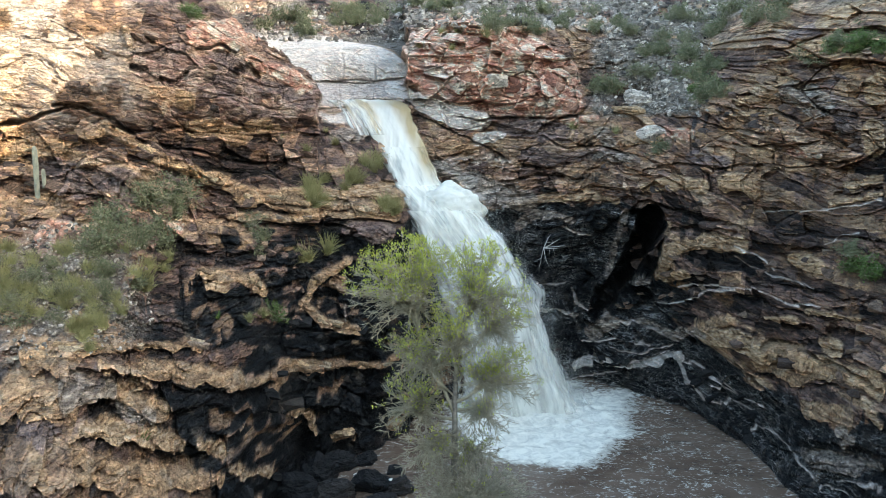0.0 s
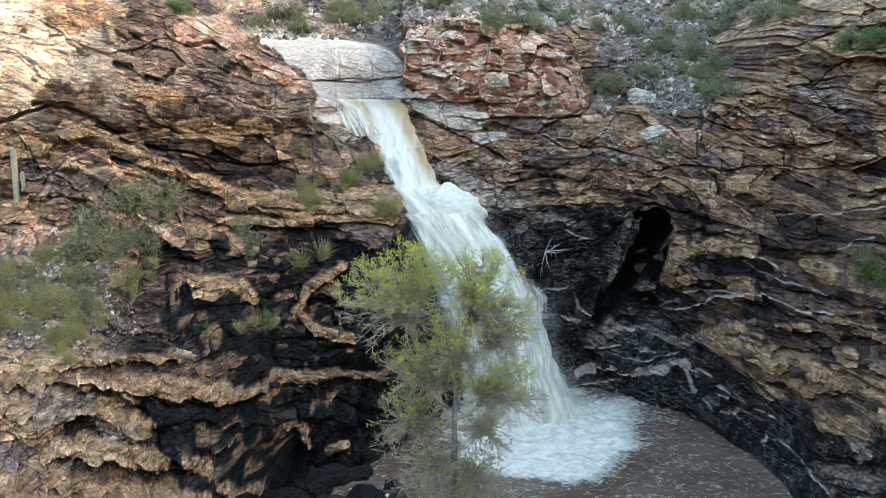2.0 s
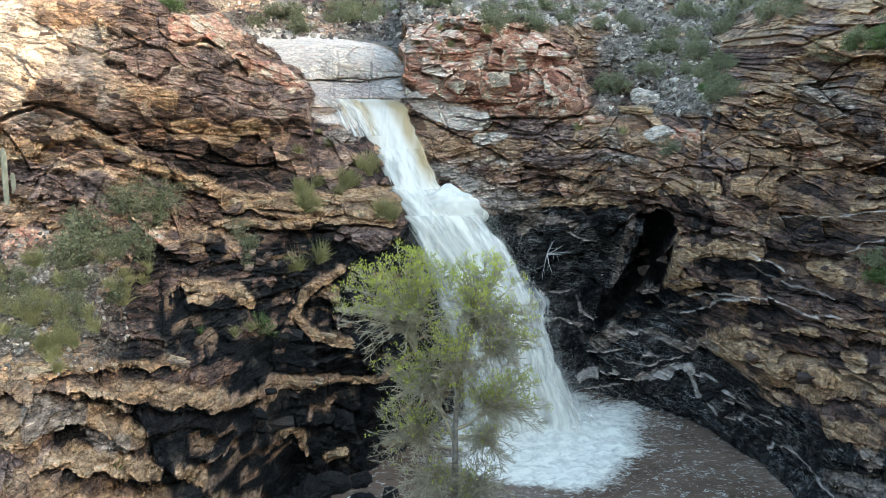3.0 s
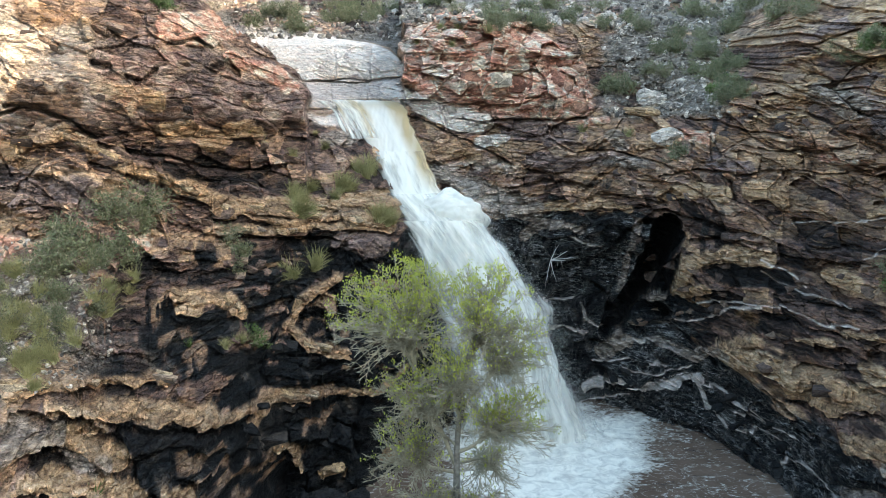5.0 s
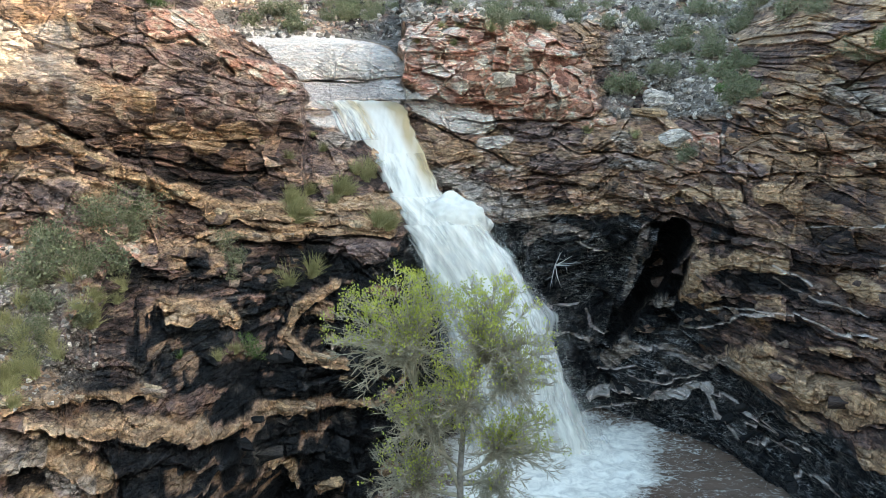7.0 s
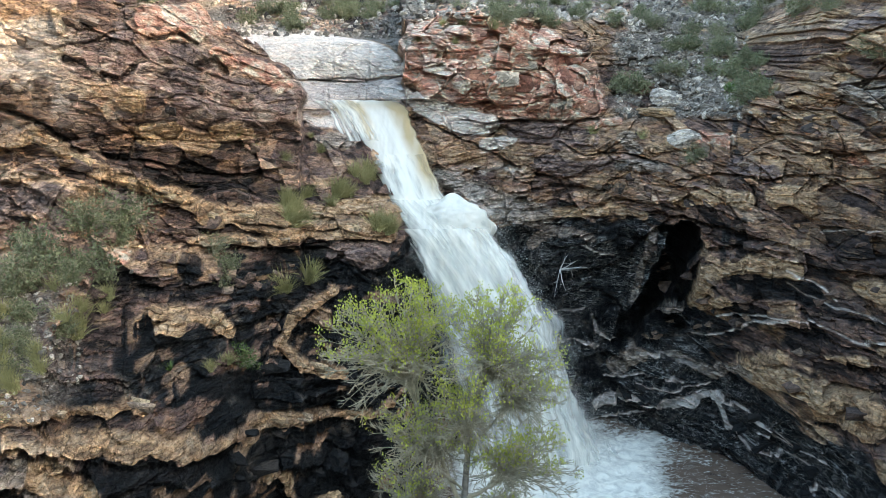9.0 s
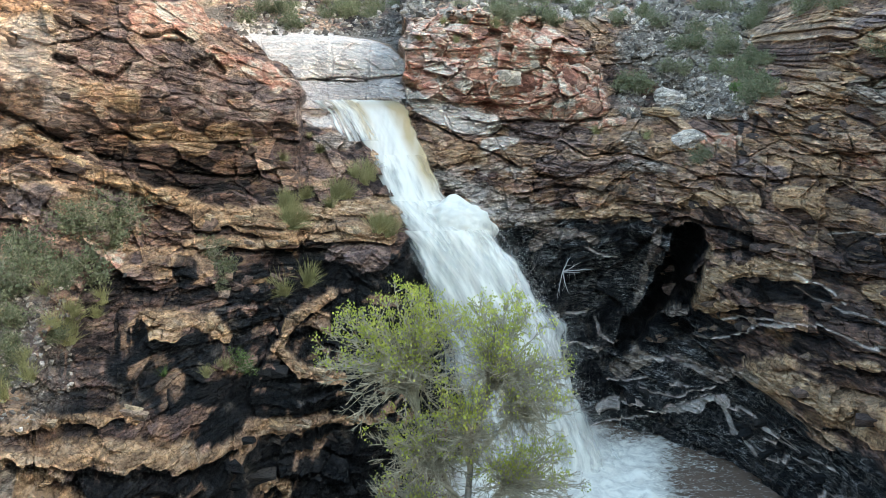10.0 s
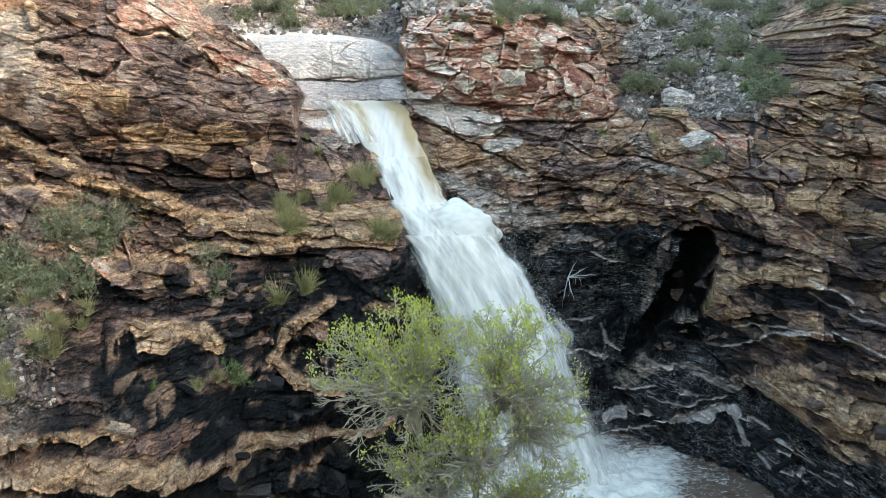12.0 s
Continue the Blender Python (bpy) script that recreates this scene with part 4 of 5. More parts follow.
    y = y0 - (ledge + crack + blocks + joint) * np.clip(smooth + 0.45 * box(u, z, 0.31, 0.9, 26, 50, 0.02, 1), 0.1, 1.45) - rough - out * ramp(tan, 0.2, 0.8) - patch_out - redlift - 1.3 * swell + cave
    # the chute worn by the stream
    mid = np.interp(z, (16.9, 18.9, 21.2, 23.4, 25.4, 26.3), (-0.3, -2.5, -3.5, -4.7, -6.0, -7.4))
    y = y + 1.7 * np.exp(-((x0 - mid) / 2.6) ** 4) * ramp(z, 15.5, 17.5) * (1 - ramp(z, 26.2, 26.8))
    y = y - slab * slab_form(u, z + 0.25 * n)
    y = y + ramp(scree, 0.3, 1) * (-0.5 * ramp(cells(x0 / 0.7, z / 0.5, 131)[1], 0.6, 1.0))
    lean = np.clip(y0 - y, -1.2, 2.0) * 0.05 * (1 - scree) * (1 - slab)
    # the layer lift on the upper west wall paints in soft bounced light
    return y, dict(droop=lean, plum=np.maximum(plum, 0.85 * upper * (1 - 0.8 * sunny) * ramp(n + 0.6 * (b1 - 0.5), -0.45, 0.1)), grey=grey, gold=gold, slit=slit, tan=tan, wet_shade=wet_shade, red=red, pale=pale, layer=np.clip(0.10 * ramp(z, 16, 21) - 0.09 * box(u, z, -0.9, -0.10, -5, 23.5, 0.03, 1) - 0.16 * box(u, z + n, 0.345, 0.9, 11.5, 21, 0.03, 1.0) + 0.20 * box(u, z, -0.03, 0.9, 17.5, 60, 0.03, 1) + 0.10 * box(u, z, -0.03, 0.24, 17.5, 26, 0.02, 1) + 0.10 * box(u, z, -0.9, -0.15, 24, 60, 0.02, 1) + 0.46 + 1.9 * (0.30 * (r1 - 0.5) + 0.30 * (b1 - 0.5) + 0.25 * (b0 - 0.5) + 0.18 * (b2 - 0.5) + 0.10 * n), 0, 1), soil=soil, rust=rust, vein=np.maximum(box(u, z, 0.05, 0.30, -5, 18, 0.03, 1), 0.8 * box(u, z, 0.29, 0.6, -5, 6, 0.02, 1)) * (1 - ramp(cave, 0.2, 1.2)))


def slab_form(u, z):
    """Thick rounded sheets of pale rock, split by a few joints."""
    k = np.interp(z + 0.3 * vnoise(u * 45, 0, 0, 9), (25.9, 28.5, 34.3), (0, 1, 2))
    f = k - np.floor(k)
    out = 1.2 * np.sqrt(np.clip(1 - (2 * f - 1) ** 2, 0, 1)) - 0.4 * np.exp(-(np.minimum(f, 1 - f) / 0.02) ** 2)
    for c in (-0.205, -0.128, -0.087):
        out = out - 0.35 * np.exp(-((u - c - 0.004 * np.floor(k) - 0.002 * vnoise(z * 1.3, c * 99, 0, 8)) / 0.0011) ** 2)
    return out


# ---------------------------------------------------------------- the gorge's walls
U_LINE = np.concatenate([np.arange(-0.80, -0.60, 0.005), np.arange(-0.60, 0.60, 0.00118), np.arange(0.60, 0.801, 0.005)])
Z_LINE = np.concatenate([np.arange(-1.5, 34.5, 0.068), np.arange(34.5, 50.1, 0.25)])
UU, ZZ = np.meshgrid(U_LINE, Z_LINE)
shape = UU.shape
YY, KINDS = rock(UU.ravel(), ZZ.ravel())
YY = YY.reshape(shape)
KINDS = {k: v.reshape(shape) for k, v in KINDS.items()}
ZD = ZZ - KINDS["droop"]


def wall(name, u0, u1, label):
    j0, j1 = np.searchsorted(U_LINE, u0), np.searchsorted(U_LINE, u1)
    sel = (slice(None), slice(j0, min(j1 + 1, len(U_LINE))))
    y = YY[sel]
    verts = np.stack([UU[sel] * y, y, ZD[sel]], -1).reshape(-1, 3)
    me = raw_mesh(name, verts, grid_faces(*y.shape), ROCK)
    colours(me, "mineral", *(KINDS[k][sel] for k in ("tan", "wet_shade", "red", "pale")))
    colours(me, "layer", *(KINDS[k][sel] for k in ("layer", "soil", "rust", "vein")))
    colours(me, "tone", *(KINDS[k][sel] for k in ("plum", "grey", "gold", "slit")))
    return tagged(new(name, me), label, "cliff", kind="structure")


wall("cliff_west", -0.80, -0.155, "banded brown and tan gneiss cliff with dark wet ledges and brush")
wall("cliff_north", -0.155, 0.2, "pale and red rock headwall with a black wet face below")
wall("cliff_east", 0.2, 0.801, "dark stained gneiss cliff with folded pale bands above the pool")


def on_cliff(u, z):
    """The cliff's surface at a bearing and height."""
    j = min(max(np.searchsorted(U_LINE, u), 1), len(U_LINE) - 2)
    i = min(max(np.searchsorted(Z_LINE, z), 1), len(Z_LINE) - 2)
    y = YY[i, j]
    return Vector((U_LINE[j] * y, y, ZD[i, j]))


def slopes():
    """Hillsides out of sight that close the gorge: the east ridge shades it from the low sun."""
    a = np.linspace(0, 1, 60)
    yv = np.concatenate([np.linspace(-160, 60, 90), np.linspace(62, 260, 50)])
    A, Y = np.meshgrid(a, yv)
    top = np.interp(Y, (-160, 11.3, 16.3, 18.3, 26.3, 60, 260), (60, 62.3, 62.6, 69, 76, 80, 90)) + 0.6 * fbm(Y * 0.09, A, 0, 3, 201)
    foot_x = np.interp(Y, (-160, 20, 45, 60, 95, 140, 260), (27, 27, 34, 38, 60, 90, 180))
    X = foot_x + (np.maximum(62, foot_x + 16) - foot_x) * A
    Z = -1.5 + (top + 1.5) * A ** 0.45 + 1.5 * fbm(X * 0.1, Y * 0.1, 0, 4, 211) * np.sin(A * math.pi)
    me = raw_mesh("ridge_east", np.stack([X, Y, Z], -1).reshape(-1, 3), grid_faces(*X.shape)[:, ::-1], HILL)
    tagged(new("ridge_east", me), "steep rocky ridge that shades the gorge", "hillside", kind="structure")
    B = np.linspace(0, 1, 40)
    B, Y = np.meshgrid(B, np.linspace(-160, 44, 60))
    X = np.interp(Y, (-160, 20, 34, 44), (-26, -22, -29, -37)) - 70 * B
    Z = -1 + 44 * B + np.interp(Y, (20, 44), (0, 14)) * (1 - B) + 2 * fbm(X * 0.08, Y * 0.08, 0, 4, 221) * B
    me = raw_mesh("slope_west", np.stack([X, Y, Z], -1).reshape(-1, 3), grid_faces(*X.shape), HILL)
    tagged(new("slope_west", me), "low rocky slope beside the stream", "hillside", kind="structure")


def slope_south():
    """An unseen slope added behind the viewer: it blocks low sky light from the cliffs."""
    A, X = np.meshgrid(np.linspace(0, 1, 40), np.linspace(-190, 190, 90), indexing="ij")
    Y = -70 - 60 * A - 0.0008 * X ** 2 + 5 * fbm(X * 0.03, A * 3, 0, 3, 231)
    Z = -1.5 + 62 * A ** 0.8 + 3 * fbm(X * 0.06, A * 6, 1, 4, 235) * A
    me = raw_mesh("slope_south", np.stack([X, Y, Z], -1).reshape(-1, 3), grid_faces(*X.shape)[:, ::-1], HILL)
    tagged(new("slope_south", me), "unseen rocky slope added to block low sky light", "hillside", kind="structure")


HILL = plain_material("dry_hillside", (0.13, 0.10, 0.08), (0.30, 0.24, 0.18), 0.4, 0.9, 0.3)
slopes()
slope_south()

# ground far out, under everything
gx, gy = np.meshgrid(np.linspace(-900, 900, 40), np.linspace(-900, 900, 40))
gz = -1.6 + 0.0 * gx
tagged(new("ground", raw_mesh("ground", np.stack([gx, gy, gz], -1).reshape(-1, 3), grid_faces(40, 40), HILL)), "dry stony ground of the valley", "ground", kind="structure")


# ---------------------------------------------------------------- water
def pool():
    xs, ys = np.arange(-24, 30, 0.2), np.concatenate([np.arange(-60, 36, 0.8), np.arange(36, 80, 0.2)])
    X, Y = np.meshgrid(xs, ys)
    d = np.hypot((X - 8.8) / 1.1, (Y - 62.8))
    Z = 0.05 * fbm(X * 0.5, Y * 0.7, 0, 4, 301) + 0.22 * np.exp(-(d / 6) ** 2) * fbm(X * 0.8, Y * 0.8, 1, 4, 305)
    swirl = fbm(X * 0.12, Y * 0.16, 2, 3, 311)
    foam = np.clip(1.05 - ramp(d + 2.8 * swirl, 2.5, 10.6) * 0.82, 0, 1)
    foam = np.maximum(foam, 0.24 + 0.16 * swirl)
    me = raw_mesh("pool", np.stack([X, Y, Z], -1).reshape(-1, 3), grid_faces(*X.shape), POOL, True)
    colours(me, "foam", foam)
    return tagged(new("pool", me), "muddy brown plunge pool streaked with white foam", "water", kind="structure")


pool()

# The fall's course: x, y, z, half width
COURSE = [(-9.0, 86.0, 26.5, 3.4), (-7.4, 82.0, 26.3, 3.4), (-6.0, 79.3, 25.4, 3.0), (-4.7, 76.6, 23.4, 2.6), (-3.5, 74.4, 21.2, 2.3), (-2.5, 72.2, 18.9, 2.4),
          (-0.3, 70.5, 16.9, 3.2), (1.6, 69.2, 14.2, 3.8), (3.3, 68.4, 11.0, 4.1), (4.7, 67.8, 7.5, 4.2), (5.8, 67.2, 3.6, 4.5), (6.8, 66.6, 0.0, 5.2), (7.0, 66.4, -0.6, 5.4)]


def course(v):
    c = np.array(COURSE)
    k = np.linspace(0, 1, len(c))
    return [np.interp(v, k, c[:, i]) for i in range(4)]


def sheet(name, back, wide, seed, cover0, lo=0.0, hi=1.0, mat=None, nv=420, nh=90, shift=0.0, feather=0.72):
    V, H = np.meshgrid(np.linspace(lo, hi, nv), np.linspace(-1, 1, nh), indexing="ij")
    cx, cy, cz, w = course(V)
    ker = 14
    for a in (cx, cy, cz, w):
        a[ker:-ker] = sum(a[ker + o:len(a) - ker + o] for o in range(-ker, ker)) / (2 * ker)
    edge = 1 + 0.06 * fbm(V * 26, H * 0 + np.sign(H), 0, 3, seed)
    X = cx + shift + H * w * wide * edge
    bulge = np.sqrt(np.clip(1 - H ** 2, 0, 1))
    rough = np.interp(V, (0, 0.2, 0.45, 1), (0.04, 0.06, 0.10, 0.11))
    streak = fbm(X * 1.2, V * 7, 0, 3, seed + 3)
    Y = cy + back - bulge * np.interp(V, (0, 0.3, 0.5, 1), (0.25, 0.8, 1.8, 2.2)) - rough * streak - 0.25 * rough * fbm(X * 2.6, V * 30, 5, 3, seed + 5)
    Z = cz + 0.25 * bulge * np.interp(V, (0, 0.1, 0.2), (0.4, 1, 0)) + 0.06 * streak
    me = raw_mesh(name, np.stack([X, Y, Z], -1).reshape(-1, 3), grid_faces(nv, nh), mat or FALL, True)
    cover = cover0 * (1 - ramp(np.abs(H), feather, 1.0)) + 0.25 * vnoise(H * 7, V * 16, 1, seed + 7) * (1 - np.abs(H))
    silt = np.clip(ramp(H, 0.2, 0.75) * (1 - ramp(V, 0.34, 0.46)) * (0.95 + 0.3 * streak) + 0.7 * np.exp(-((H + 0.35) / 0.12) ** 2) * (1 - ramp(V, 0.16, 0.24)) + 0.45 * np.exp(-((V - 0.12) / 0.035) ** 2), 0, 0.85)
    colours(me, "cover", cover, silt)
    colours(me, "flow", H * w * 1.7, V * 9.0, V * 0 + seed * 0.1)
    return me


fall = tagged(new("waterfall"), "white muddy waterfall pouring down a rock chute into a pool", "waterfall")
part("water_sheet", sheet("water_sheet", 0.3, 1.0, 401, 2.4), fall)
part("water_veil", sheet("water_veil", -0.2, 1.08, 431, 0.75, 0.3, feather=0.5), fall)
part("water_veil", sheet("water_veil", -0.6, 1.18, 461, 0.6, 0.42, feather=0.35), fall)
part("water_veil", sheet("water_veil", -1.1, 1.3, 467, 0.5, 0.5, feather=0.2), fall)

part("water_film", sheet("water_film", -0.9, 0.6, 491, 0.4, 0.08, 0.26, nv=120, shift=-2.4), fall, "thin clear film running over pale rock")


def spray(name, clouds, seed, size=(0.008, 0.020)):
    """Droplets thrown up round the foot of a drop: many small flecks."""
    g = np.random.default_rng(seed)
    P = np.concatenate([g.normal(0, 1, (n, 3)) * np.array(s) + np.array(c) for n, c, s in clouds])
    P = P[P[:, 2] > 0.05]
    n = len(P)
    r = g.uniform(*size, n)[:, None, None]
    tri = g.normal(0, 1, (n, 3, 3))
    V = (P[:, None, :] + tri * r * 0.8).reshape(-1, 3)
    me = raw_mesh(name, V, np.arange(n * 3).reshape(n, 3), BOIL)
    colours(me, "cover", np.ones(n * 3), np.zeros(n * 3))
    return me


def boil(name, c, r, seed):
    """A heap of churned water."""
    bm = bmesh.new()
    bmesh.ops.create_icosphere(bm, subdivisions=6, radius=1)
    co = np.array([v.co for v in bm.verts])
    fs = np.array([[v.index for v in f.verts] for f in bm.faces])
    bm.free()
    k = 1 + 0.16 * fbm(co[:, 0] * 1.9, co[:, 1] * 1.9, co[:, 2] * 1.9 + seed, 4, seed, 0.4)
    P = co * k[:, None] * np.array(r) + np.array(c)
    me = raw_mesh(name, P, fs, BOIL, True)
    colours(me, "cover", 1.25 - 0.5 * np.abs(co[:, 0]) + 0.2 * fbm(co[:, 0] * 4, co[:, 1] * 4, co[:, 2] * 4, 3, seed + 1), np.zeros(len(P)))
    return me


part("splash", boil("splash", (0.5, 70.2, 16.6), (3.0, 1.8, 2.4), 3), fall, "churning pale burst where the water strikes a ledge")
part("spray", spray("spray", [(40000, (1.0, 69.4, 16.6), (1.5, 0.8, 1.0)), (40000, (5.0, 67.2, 9.0), (1.1, 0.8, 2.6)), (40000, (7.8, 66.0, 3.0), (1.3, 1.0, 1.6)), (34000, (3.4, 67.4, 10.0), (1.9, 0.7, 3.4)), (50000, (8.0, 63.6, 0.5), (3.6, 2.6, 0.55)), (40000, (7.4, 65.3, 2.2), (3.2, 1.4, 1.5))], 7), fall, "fine white spray")


def rapid():
    """A small chute of white water between the boulders at the outlet."""
    r = tagged(new("rapid"), "small white rapid between wet black boulders", "rapid")
    part("foam", boil("foam", (-4.0, 50.6, 0.25), (1.1, 0.5, 0.35), 9), r)
    part("foam", boil("foam", (-5.4, 51.6, 0.3), (0.9, 0.4, 0.25), 13), r)
    return r


rapid()


# ---------------------------------------------------------------- plants
class Sticks:
    """Collects tapering stems and small leaf blades as plain arrays."""

    def __init__(self, seed):
        self.g = random.Random(seed)
        self.v, self.f = [], []
        self.lv, self.lf = [], []

    def stem(self, pts, r0, r1, sides=4):
        base = len(self.v)
        n = len(pts)
        for i, p in enumerate(pts):
            d = (pts[min(i + 1, n - 1)] - pts[max(i - 1, 0)])
            d = d.normalized() if d.length > 1e-6 else Vector((0, 0, 1))
            a = d.orthogonal().normalized()
            b = d.cross(a)
            r = r0 + (r1 - r0) * i / (n - 1)
            for k in range(sides):
                w = 2 * math.pi * k / sides
                self.v.append(p + (a * math.cos(w) + b * math.sin(w)) * r)
        for i in range(n - 1):
            for k in range(sides):
                k2 = (k + 1) % sides
                self.f.append((base + i * sides + k, base + i * sides + k2, base + (i + 1) * sides + k2, base + (i + 1) * sides + k))

    def wander(self, p, d, length, n, bend=0.25, lift=0.0):
        """A crooked line from p along d."""
        pts, q, d = [p.copy()], p.copy(), d.normalized()
        for _ in range(n):
            d = (d + Vector((self.g.gauss(0, bend), self.g.gauss(0, bend), self.g.gauss(0, bend) + lift))).normalized()
            q = q + d * (length / n)
            pts.append(q.copy())
        return pts, d

    def leaf(self, p, size, d=None):
        g = self.g
        d = d or Vector((g.gauss(0, 1), g.gauss(0, 1), g.gauss(0, 1)))
        d = d.normalized()
        a = d.cross(Vector((g.gauss(0, 1), g.gauss(0, 1), g.gauss(0, 1)))).normalized()
        k = len(self.lv)
        w = size * 0.35
        self.lv += [p, p + d * size * 0.5 + a * w, p + d * size, p + d * size * 0.5 - a * w]
        self.lf.append((k, k + 1, k + 2, k + 3))

    def stems(self, name, mat):
        me = raw_mesh(name, [tuple(v) for v in self.v], self.f, mat, True)
        self.v, self.f = [], []
        return me

    def leaves(self, name, mat):
        me = raw_mesh(name, [tuple(v) for v in self.lv], self.lf, mat)
        self.lv, self.lf = [], []
        return me


def fan(s, base, centre, radii, count, leafy, low=-0.92, thick=0.032):
    """A spray of curved twigs from base that fills a rounded clump; leaves stand on the upper tips."""
    g = s.g
    for _ in range(count):
        while True:
            d = Vector((g.gauss(0, 1), g.gauss(0, 1), g.gauss(0, 1))).normalized()
            if d.z > low:
                break
        k = g.uniform(0.78, 1.04)
        end = centre + Vector((d.x * radii[0], d.y * radii[1], d.z * radii[2])) * k
        ctrl = base.lerp(centre, 0.75) + Vector((g.gauss(0, 0.2), g.gauss(0, 0.2), 0.25 * radii[2] + g.gauss(0, 0.2)))
        pts = []
        for i in range(7):
            t = i / 6
            q = base * (1 - t) ** 2 + ctrl * (2 * t * (1 - t)) + end * t * t
            pts.append(q + Vector((g.gauss(0, 0.035), g.gauss(0, 0.035), g.gauss(0, 0.035))))
        s.stem(pts, thick, 0.009, 4)
        for i in range(2, 7):
            along = (pts[i] - pts[i - 1]).normalized()
            for _ in range(3):
                nd = along + Vector((g.gauss(0, 0.6), g.gauss(0, 0.6), g.gauss(0, 0.55)))
                tw, d2 = s.wander(pts[i], nd, g.uniform(0.3, 0.65), 3, 0.14, 0.02)
                s.stem(tw, 0.018, 0.011, 3)
                tips = [tw[-1]]
                for _ in range(2):
                    sub, _ = s.wander(tw[g.randint(1, 2)], d2 + Vector((g.gauss(0, 0.6), g.gauss(0, 0.6), g.gauss(0.1, 0.5))), g.uniform(0.18, 0.34), 2, 0.12, 0.03)
                    s.stem(sub, 0.012, 0.008, 3)
                    tips.append(sub[-1])
                for tip in tips:
                    h = (tip.z - centre.z) / radii[2]
                    if g.random() < leafy * (0.13 + 0.72 * h):
                        for _ in range(g.randint(5, 8)):
                            s.leaf(tip + Vector((g.gauss(0, 0.08), g.gauss(0, 0.08), g.gauss(0.03, 0.08))), g.uniform(0.06, 0.12), Vector((g.gauss(0, 0.6), g.gauss(0, 0.6), 1)))


def cottonwood():
    tree = tagged(new("cottonwood_tree"), "tall cottonwood tree with grey twigs and new yellow-green leaves", "tree")
    tree.location = (0.6, 37.0, 0.0)
    s = Sticks(11)
    trunk = [Vector(p) for p in ((0.1, 0, -0.8), (0.05, 0.05, 2.5), (-0.02, 0, 5.5), (-0.03, -0.05, 8.0), (-0.02, 0.05, 9.8), (-0.02, 0.05, 11.5), (0.1, 0.1, 13.2), (0.3, 0.1, 14.8), (0.65, 0.2, 16.4), (0.95, 0.25, 18.2))]
    s.stem(trunk, 0.24, 0.04, 10)
    part("trunk", s.stems("trunk", BARK), tree, "straight grey-brown trunk")
    # limbs: height on the trunk, where the limb breaks into twigs, the clump's middle and half size, number of twigs, leafiness
    limbs = [
        (10.6, (-1.75, 0.1, 14.9), (-2.45, 0.0, 16.9), (2.5, 2.2, 2.4), 105, 1.1),
        (14.0, (0.45, 0.1, 15.4), (1.35, 0.1, 16.8), (2.05, 2.0, 2.4), 76, 0.95),
        (13.4, (1.2, 0.2, 14.4), (2.1, 0.1, 15.4), (1.5, 1.6, 1.6), 34, 0.6),
        (11.3, (0.9, -0.2, 11.9), (2.1, -0.2, 12.7), (2.0, 1.4, 1.3), 50, 0.7),
    ]
    limbs += [
        (11.6, (-1.0, -0.3, 12.6), (-1.6, -0.3, 13.7), (1.7, 1.5, 1.4), 50, 0.6),
        (12.8, (-0.1, -0.5, 13.6), (-0.15, -0.6, 14.9), (1.3, 1.2, 1.5), 36, 0.85),
        (10.4, (-1.2, 0.2, 10.6), (-2.2, 0.2, 11.0), (1.75, 1.4, 1.5), 50, 0.22),
        (10.9, (0.8, 0.3, 10.9), (1.5, 0.3, 10.6), (1.5, 1.2, 1.1), 26, 0.18),
        (9.0, (-0.6, -0.3, 8.9), (-1.2, -0.3, 9.0), (1.6, 1.3, 1.4), 44, 0.10),
        (8.2, (0.5, 0.3, 8.2), (0.9, 0.3, 8.4), (1.4, 1.3, 1.2), 26, 0.08),
    ]
    for h, fork, centre, radii, count, leafy in limbs:
        i = max(k for k, p in enumerate(trunk[:-1]) if p.z <= h)
        p = trunk[i].lerp(trunk[i + 1], (h - trunk[i].z) / (trunk[i + 1].z - trunk[i].z))
        fork, centre = Vector(fork), Vector(centre)
        s.stem([p, p.lerp(fork, 0.5) + Vector((0.05, 0.05, -0.08)), fork, fork.lerp(centre, 0.35)], 0.10, 0.04, 7)
        fan(s, fork, centre, radii, count, leafy)
        limb = part("limb", s.stems("limb", TWIG), tree)
        if s.lv:
            tagged(part("foliage", s.leaves("foliage", SPRING), limb, "fresh yellow-green leaves"), kind="stuff")
    return tree


def bare_bush(seed, name, stems_at, centre, radii, count):
    b = tagged(new(name), "grey leafless brush with fine curved twigs", "bush")
    s = Sticks(seed)
    for x, y in stems_at:
        fork = Vector((x * 1.5, y, centre[2] * 0.62))
        s.stem([Vector((x, y, -0.6)), Vector((x * 1.2, y, centre[2] * 0.3)), fork], 0.07, 0.03, 6)
        fan(s, fork, Vector(centre), radii, count, 0.02, -0.7, 0.026)
    part("stem", s.stems("stem", TWIG), b)
    if s.lv:
        tagged(part("foliage", s.leaves("foliage", SPRING), b), kind="stuff")
    return b


